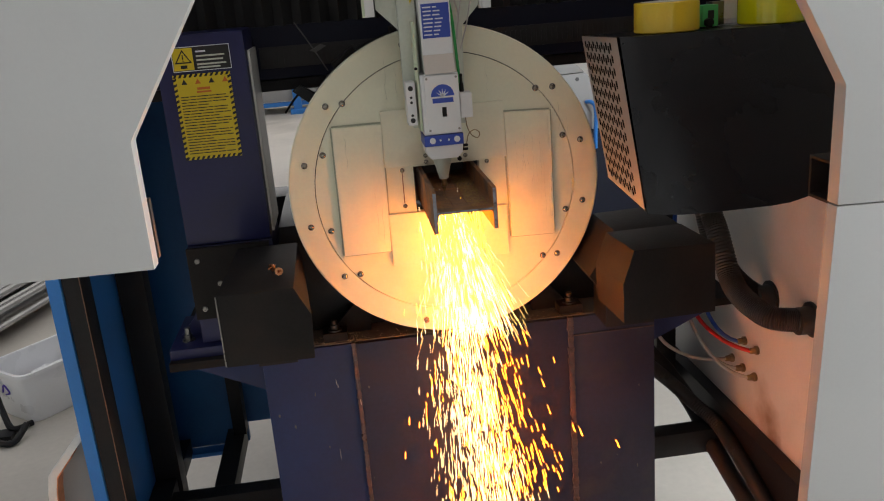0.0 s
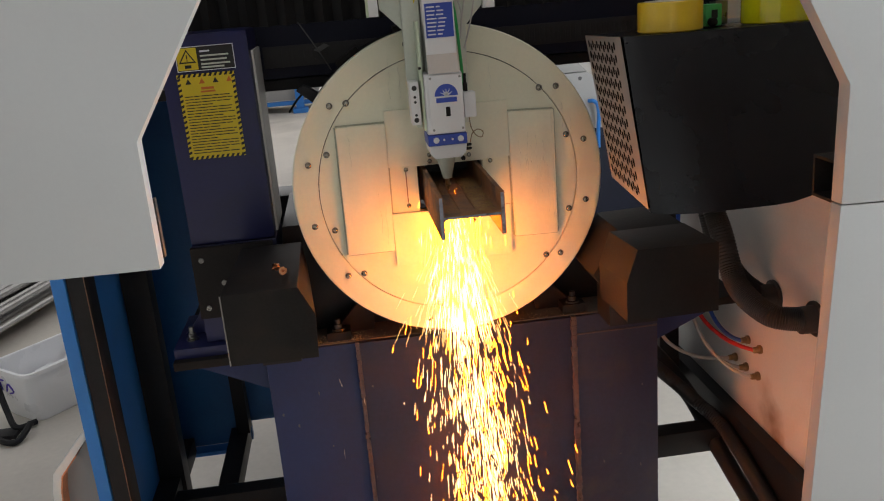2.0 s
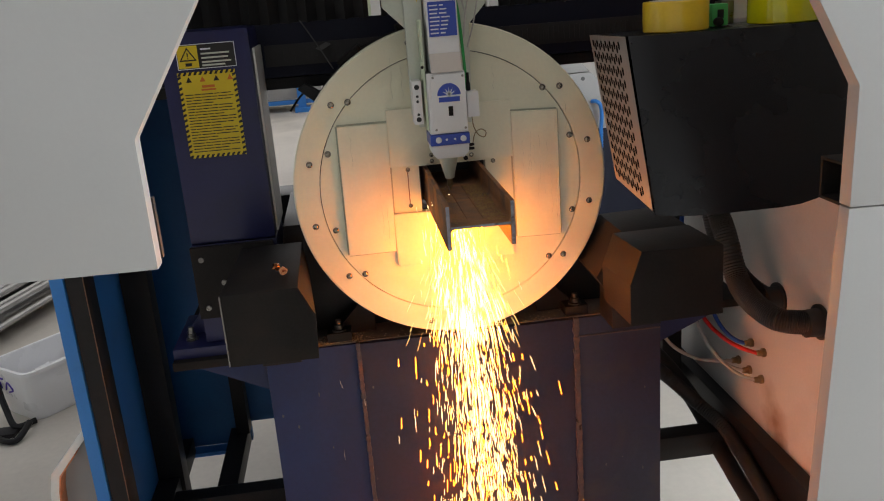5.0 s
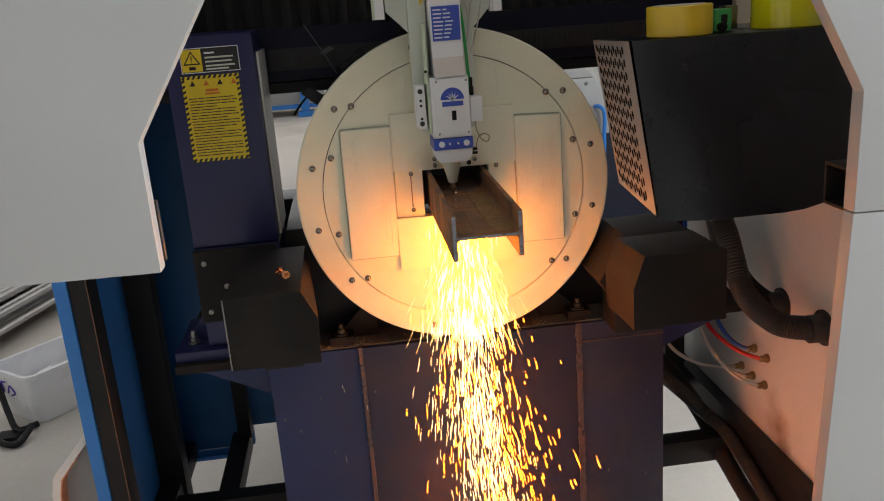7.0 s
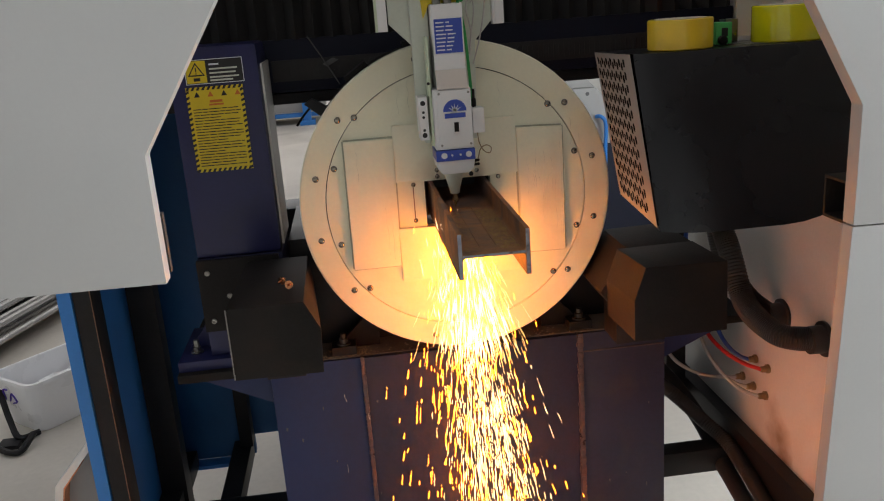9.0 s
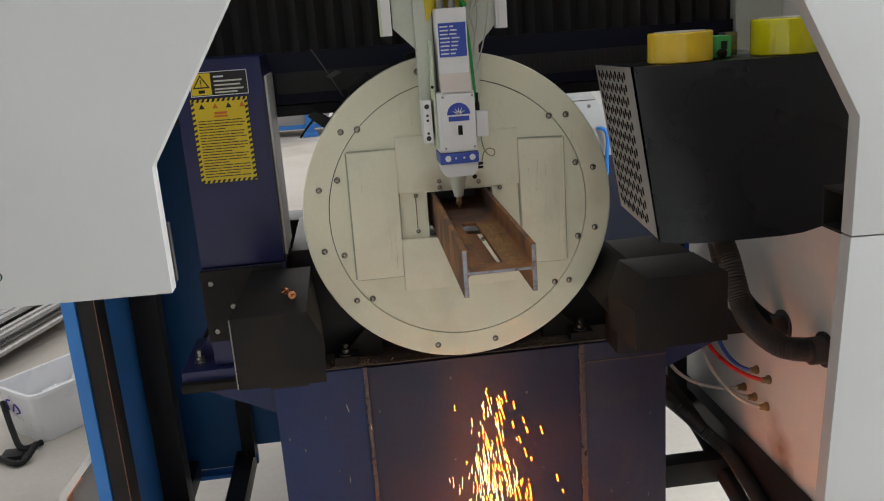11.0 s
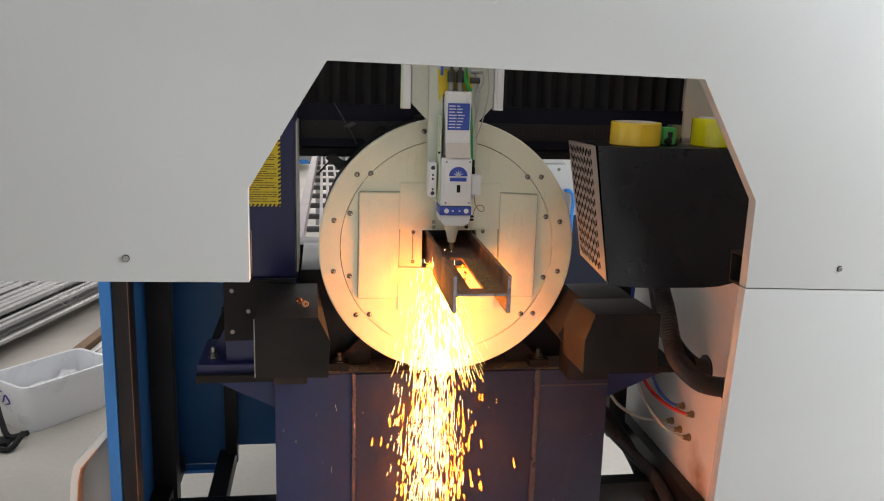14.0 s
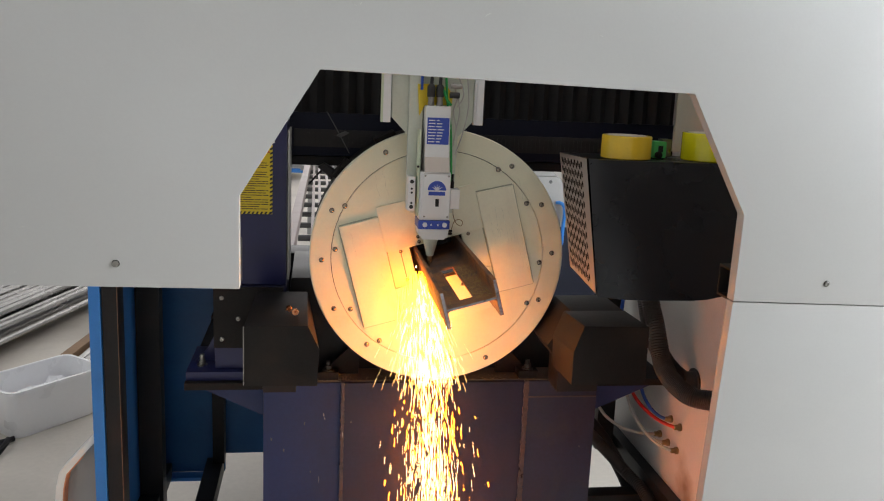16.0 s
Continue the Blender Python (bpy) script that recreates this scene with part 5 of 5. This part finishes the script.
def spark_jet():
    j = thing("spark_jet", (0, 0, 0), "white-hot jet of molten steel under the cut", "spark jet")
    rr = random.Random(11)
    bm = bmesh.new()
    for i in range(300):
        d = Vector((rr.gauss(0.0, 0.10), rr.gauss(-0.01, 0.07), -1)).normalized()
        s = rr.uniform(0.0, 0.21) * rr.random() ** 0.7
        o = Vector((rr.gauss(0, 0.017), rr.gauss(0, 0.012), 0))
        streak(bm, o + d * s, o + d * (s + rr.uniform(0.04, 0.12)), rr.uniform(0.0008, 0.0026))
    tagged(part("core", bm, JET, j, "white-hot core", smooth=False), kind="stuff")
    part("hot_spot", lathe([(0.010, 0.0018), (0.012, 0.0024), (0.014, 0.001)], (-0.0115, 0.015, 0), "z", 10), SPARK_HOT, j)
    return j


def spark_fan():
    j = thing("spark_fan", (0, 0, 0), "fan of yellow sparks spraying round the jet", "sparks")
    rr = random.Random(12)
    inner, outer = bmesh.new(), bmesh.new()
    for i in range(380):
        ax, ay = rr.gauss(0.01, 0.135), rr.gauss(-0.02, 0.10)
        d = Vector((ax, ay, -1)).normalized()
        s = rr.uniform(0.02, 0.26)
        L = rr.uniform(0.02, 0.06)
        streak(inner, d * s, d * (s + L), rr.uniform(0.0003, 0.0005))
    for i in range(420):
        ax, ay = rr.gauss(0.0, 0.21), rr.gauss(-0.03, 0.14)
        d = Vector((ax, ay, -1)).normalized()
        s = 0.03 + 0.27 * rr.random() ** 1.2
        L = rr.uniform(0.015, 0.05)
        streak(outer, d * s, d * (s + L), rr.uniform(0.00025, 0.0004))
    tagged(part("inner_spray", inner, SPARK_HOT, j, smooth=False), kind="stuff")
    tagged(part("outer_spray", outer, JET_EDGE, j, smooth=False), kind="stuff")
    return j


def spark_shower(seed, count, sx, sy, warm):
    rr = random.Random(seed)
    bm = bmesh.new()
    for i in range(count):
        z = rr.uniform(-0.26, 0.26)
        x, y = rr.gauss(0, sx) * (1 - 1.6 * z), rr.gauss(0, sy)
        L = rr.uniform(0.012, 0.040) * (1.6 if rr.random() < 0.15 else 1)
        lean = x * 0.9 + rr.gauss(0, 0.02)
        streak(bm, (x, y, z), (x + lean * L, y, z - L), rr.uniform(0.00022, 0.00038))
    ob = new("spark_shower", mesh_of("spark_shower", bm, SPARK_WARM if warm else SPARK_HOT, False))
    return tagged(ob, "shower of bright yellow-white sparks falling from the cut", "sparks", "spark showers", "stuff")


jet = spark_jet()
fan = spark_fan()
showers = [spark_shower(20 + i, 150 if i % 3 else 130, 0.036 if i % 3 else 0.055, 0.03, i % 3 == 0) for i in range(30)]


def pierce():
    p = thing("pierce_sparks", (0, 0, 0), "small orange sparks spitting up where the laser pierces", "sparks")
    rr = random.Random(3)
    bm = bmesh.new()
    for i in range(46):
        a, e = rr.uniform(0, 2 * math.pi), rr.uniform(0.05, 0.9)
        d = Vector((math.cos(a), math.sin(a) * 0.7, e)).normalized()
        s = rr.uniform(0.005, 0.075)
        streak(bm, d * s, d * (s + rr.uniform(0.004, 0.016)), rr.uniform(0.0004, 0.0011))
    tagged(part("spray", bm, SPIT, p, smooth=False), kind="stuff")
    part("hot_spot", lathe([(0.0, 0.006), (0.004, 0.008), (0.008, 0.003)], (0, 0, 0), "z", 10), PIERCE, p)
    part("under_spot", lathe([(-0.034, 0.002), (-0.030, 0.007), (-0.022, 0.003)], (0, 0, 0), "z", 10), PIERCE, p)
    bm = bmesh.new()
    for i in range(34):
        x = rr.gauss(0.06, 0.075)
        z = -rr.uniform(0.18, 0.44) + 0.45 * max(x - 0.05, 0)
        y = rr.gauss(-0.02, 0.03)
        d = rr.uniform(0.014, 0.046)
        streak(bm, (x, y, z), (x + 1.6 * x * d, y, z - d), rr.uniform(0.0004, 0.0008))
    tagged(part("falling_spray", bm, SPIT, p, smooth=False), kind="stuff")
    return p


spit = pierce()


def falling_spark():
    bm = bmesh.new()
    streak(bm, (0, 0, 0.022), (0.0006, 0, -0.022), 0.0010)
    ob = new("falling_spark", mesh_of("falling_spark", bm, EMBER, False))
    return tagged(ob, "single red-hot drop of steel falling from the cut", "spark")


drop = falling_spark()


# ---- all that moves ----
def motions():
    turn = ((15.5, 0.0), (15.6, 1.2), (15.7, 4.7), (15.8, 8.6), (15.9, 12.2), (16.0, 15.4))
    walk(disc, [(0, pose(0, 0, ZC))] + [(t, pose(0, 0, ZC, 0, -a, 0)) for t, a in turn])

    def at_beam(y, a):
        c, s = math.cos(radians(a)), math.sin(radians(a))
        dx, dz = BX, BZ - ZC
        return pose(dx * c - dz * s, y, ZC + dx * s + dz * c, 0, -a, 0)
    feed = ((0, -0.240), (2, -0.2845), (4, -0.329), (6, -0.3735), (8, -0.418), (9.2, -0.4445), (10.4, -0.470), (10.8, -0.479), (11.2, -0.479))
    walk(beam, [(t, at_beam(y, 0)) for t, y in feed] + [(t, at_beam(-0.479, a)) for t, a in turn])
    walk(strip, [(t, at_beam(y, 0)) for t, y in feed if t < 10.9] + [(10.95, at_beam(-0.479, 0)), (11.05, pose(BX, -0.482, 1.20, -6)), (11.20, pose(BX, -0.49, 0.62, -14)), (11.3, pose(BX, -0.50, 0.09, -10)), (11.4, pose(BX, -0.50, 0.004)), (16, pose(BX, -0.50, 0.004))])
    tip = ((0, -0.0155, 1.308), (10.6, -0.0155, 1.308), (10.95, -0.0155, 1.309), (11.15, 0.0015, 1.372), (11.3, 0.0015, 1.374), (11.55, 0.0015, 1.366), (11.8, 0.0015, 1.317), (12.3, 0.0015, 1.316), (12.5, 0.001, 1.314),
           (13.0, 0.003, 1.314), (13.5, 0.002, 1.308), (14.0, -0.006, 1.308), (14.5, -0.017, 1.308), (15.0, -0.026, 1.308), (15.5, -0.033, 1.309), (16.0, -0.038, 1.298))
    walk(head, [(t, pose(x, CUT_Y, z)) for t, x, z in tip])

    def cut(t):
        """Where the jet leaves the steel, and its lean."""
        if t < 12:
            return -0.004, CUT_Y - 0.015, 1.292
        k = min(max((t - 13.5) / 1.0, 0), 1)
        return -0.012 - 0.050 * k, CUT_Y - 0.005, 1.288
    on = ((0.0, 10.9), (13.55, 16.0))
    under = pose(0, CUT_Y, -0.80)
    rows, rr = [], random.Random(9)
    step = 1 / FPS
    for a, b in on:
        n = int((b - a) / 0.2)
        if a:
            rows += [(a - 0.5, under), (a - 0.25, under), (a - 2 * step, under), (a - step, under)]
        for k in range(n + 1):
            t = a + (b - a) * k / n
            x, y, z = cut(t)
            rows.append((t, pose(x + rr.uniform(-0.004, 0.004), y, z, rr.uniform(-25, -18), rr.uniform(-4, 2) if t < 12 else rr.uniform(-3, 3) if t < 15.6 else rr.uniform(-7, -3), rr.uniform(-10, 10))))
        if b < 16:
            rows += [(b + step, under), (b + 2 * step, under), (b + 0.25, under), (b + 0.5, under)]
    walk(fan, rows)
    walk(jet, rows)
    fall = 13
    for i, ob in enumerate(showers):
        r2 = random.Random(100 + i)
        rows = []
        low = pose(0, CUT_Y, -0.80)
        for a, b in on:
            f = round(a * FPS) + (i * (fall + 1)) // len(showers) - (0 if a else fall + 1)
            if a:
                rows += [((f - k) / FPS, low) for k in (20, 10, 2, 1)]
            while f < round(b * FPS):
                x, y, z = cut(f / FPS)
                x += 0.03 if f >= 465 else 0.0
                wide = 0.13 if i % 3 else 0.19
                dx, dy = r2.gauss(0.12 if f < 360 else -0.07 if f < 462 else 0.085, wide * (1.0 if f < 360 else 0.5 if f < 462 else 0.3)), r2.gauss(-0.03, 0.03)
                ang = -math.degrees(math.atan2(dx, 1.2)) * 0.6
                s = r2.uniform(-25, 25)
                keys = [(0, 0.0), (4, 0.27), (9, 0.66), (13, 1.0)]
                left = round(16 * FPS) - f
                for (g0, u0), (g1, u1) in zip(keys, keys[1:]):
                    if g0 < left < g1:
                        keys = sorted(keys + [(left, u0 + (u1 - u0) * (left - g0) / (g1 - g0))])
                for g, u in keys:
                    rows.append(((f + g) / FPS, pose(x + dx * u, y + dy * u, 1.05 - 1.51 * u, 0, ang, s)))
                f += fall + 1
            if b < 16:
                rows += [((f - 1 + k) / FPS, low) for k in (1, 2, 10, 20)]
        rows = [r for r in rows if 0 <= round(r[0] * FPS) <= round(16 * FPS)]
        walk(ob, rows)
    pz = (0.001, CUT_Y - 0.005, 1.303)
    walk(spit, [(0, under), (6, under), (11.8, under), (12.2, under), (12.30, under), (12.33, under), (12.367, pose(*pz)), (12.6, pose(pz[0], pz[1], pz[2], 0, 0, 60)), (12.85, pose(pz[0], pz[1], pz[2], 0, 0, 110)), (12.884, under), (12.92, under), (13.2, under), (13.40, under), (13.434, pose(-0.02, CUT_Y, 1.287)), (13.534, pose(-0.02, CUT_Y, 1.287, 0, 0, 30)), (13.567, under), (13.6, under), (14, under), (16, under)])
    walk(drop, [(0, under), (6, under), (12, under), (12.75, under), (12.80, under), (12.834, pose(0.028, CUT_Y, 1.235)), (12.9, pose(0.0305, CUT_Y, 1.148)), (13.0, pose(0.036, CUT_Y, 0.971)), (13.1, pose(0.038, CUT_Y, 0.737)), (13.2, pose(0.040, CUT_Y, 0.42)), (13.3, pose(0.042, CUT_Y, 0.02)), (13.4, under), (13.5, under), (14, under), (16, under)])


motions()
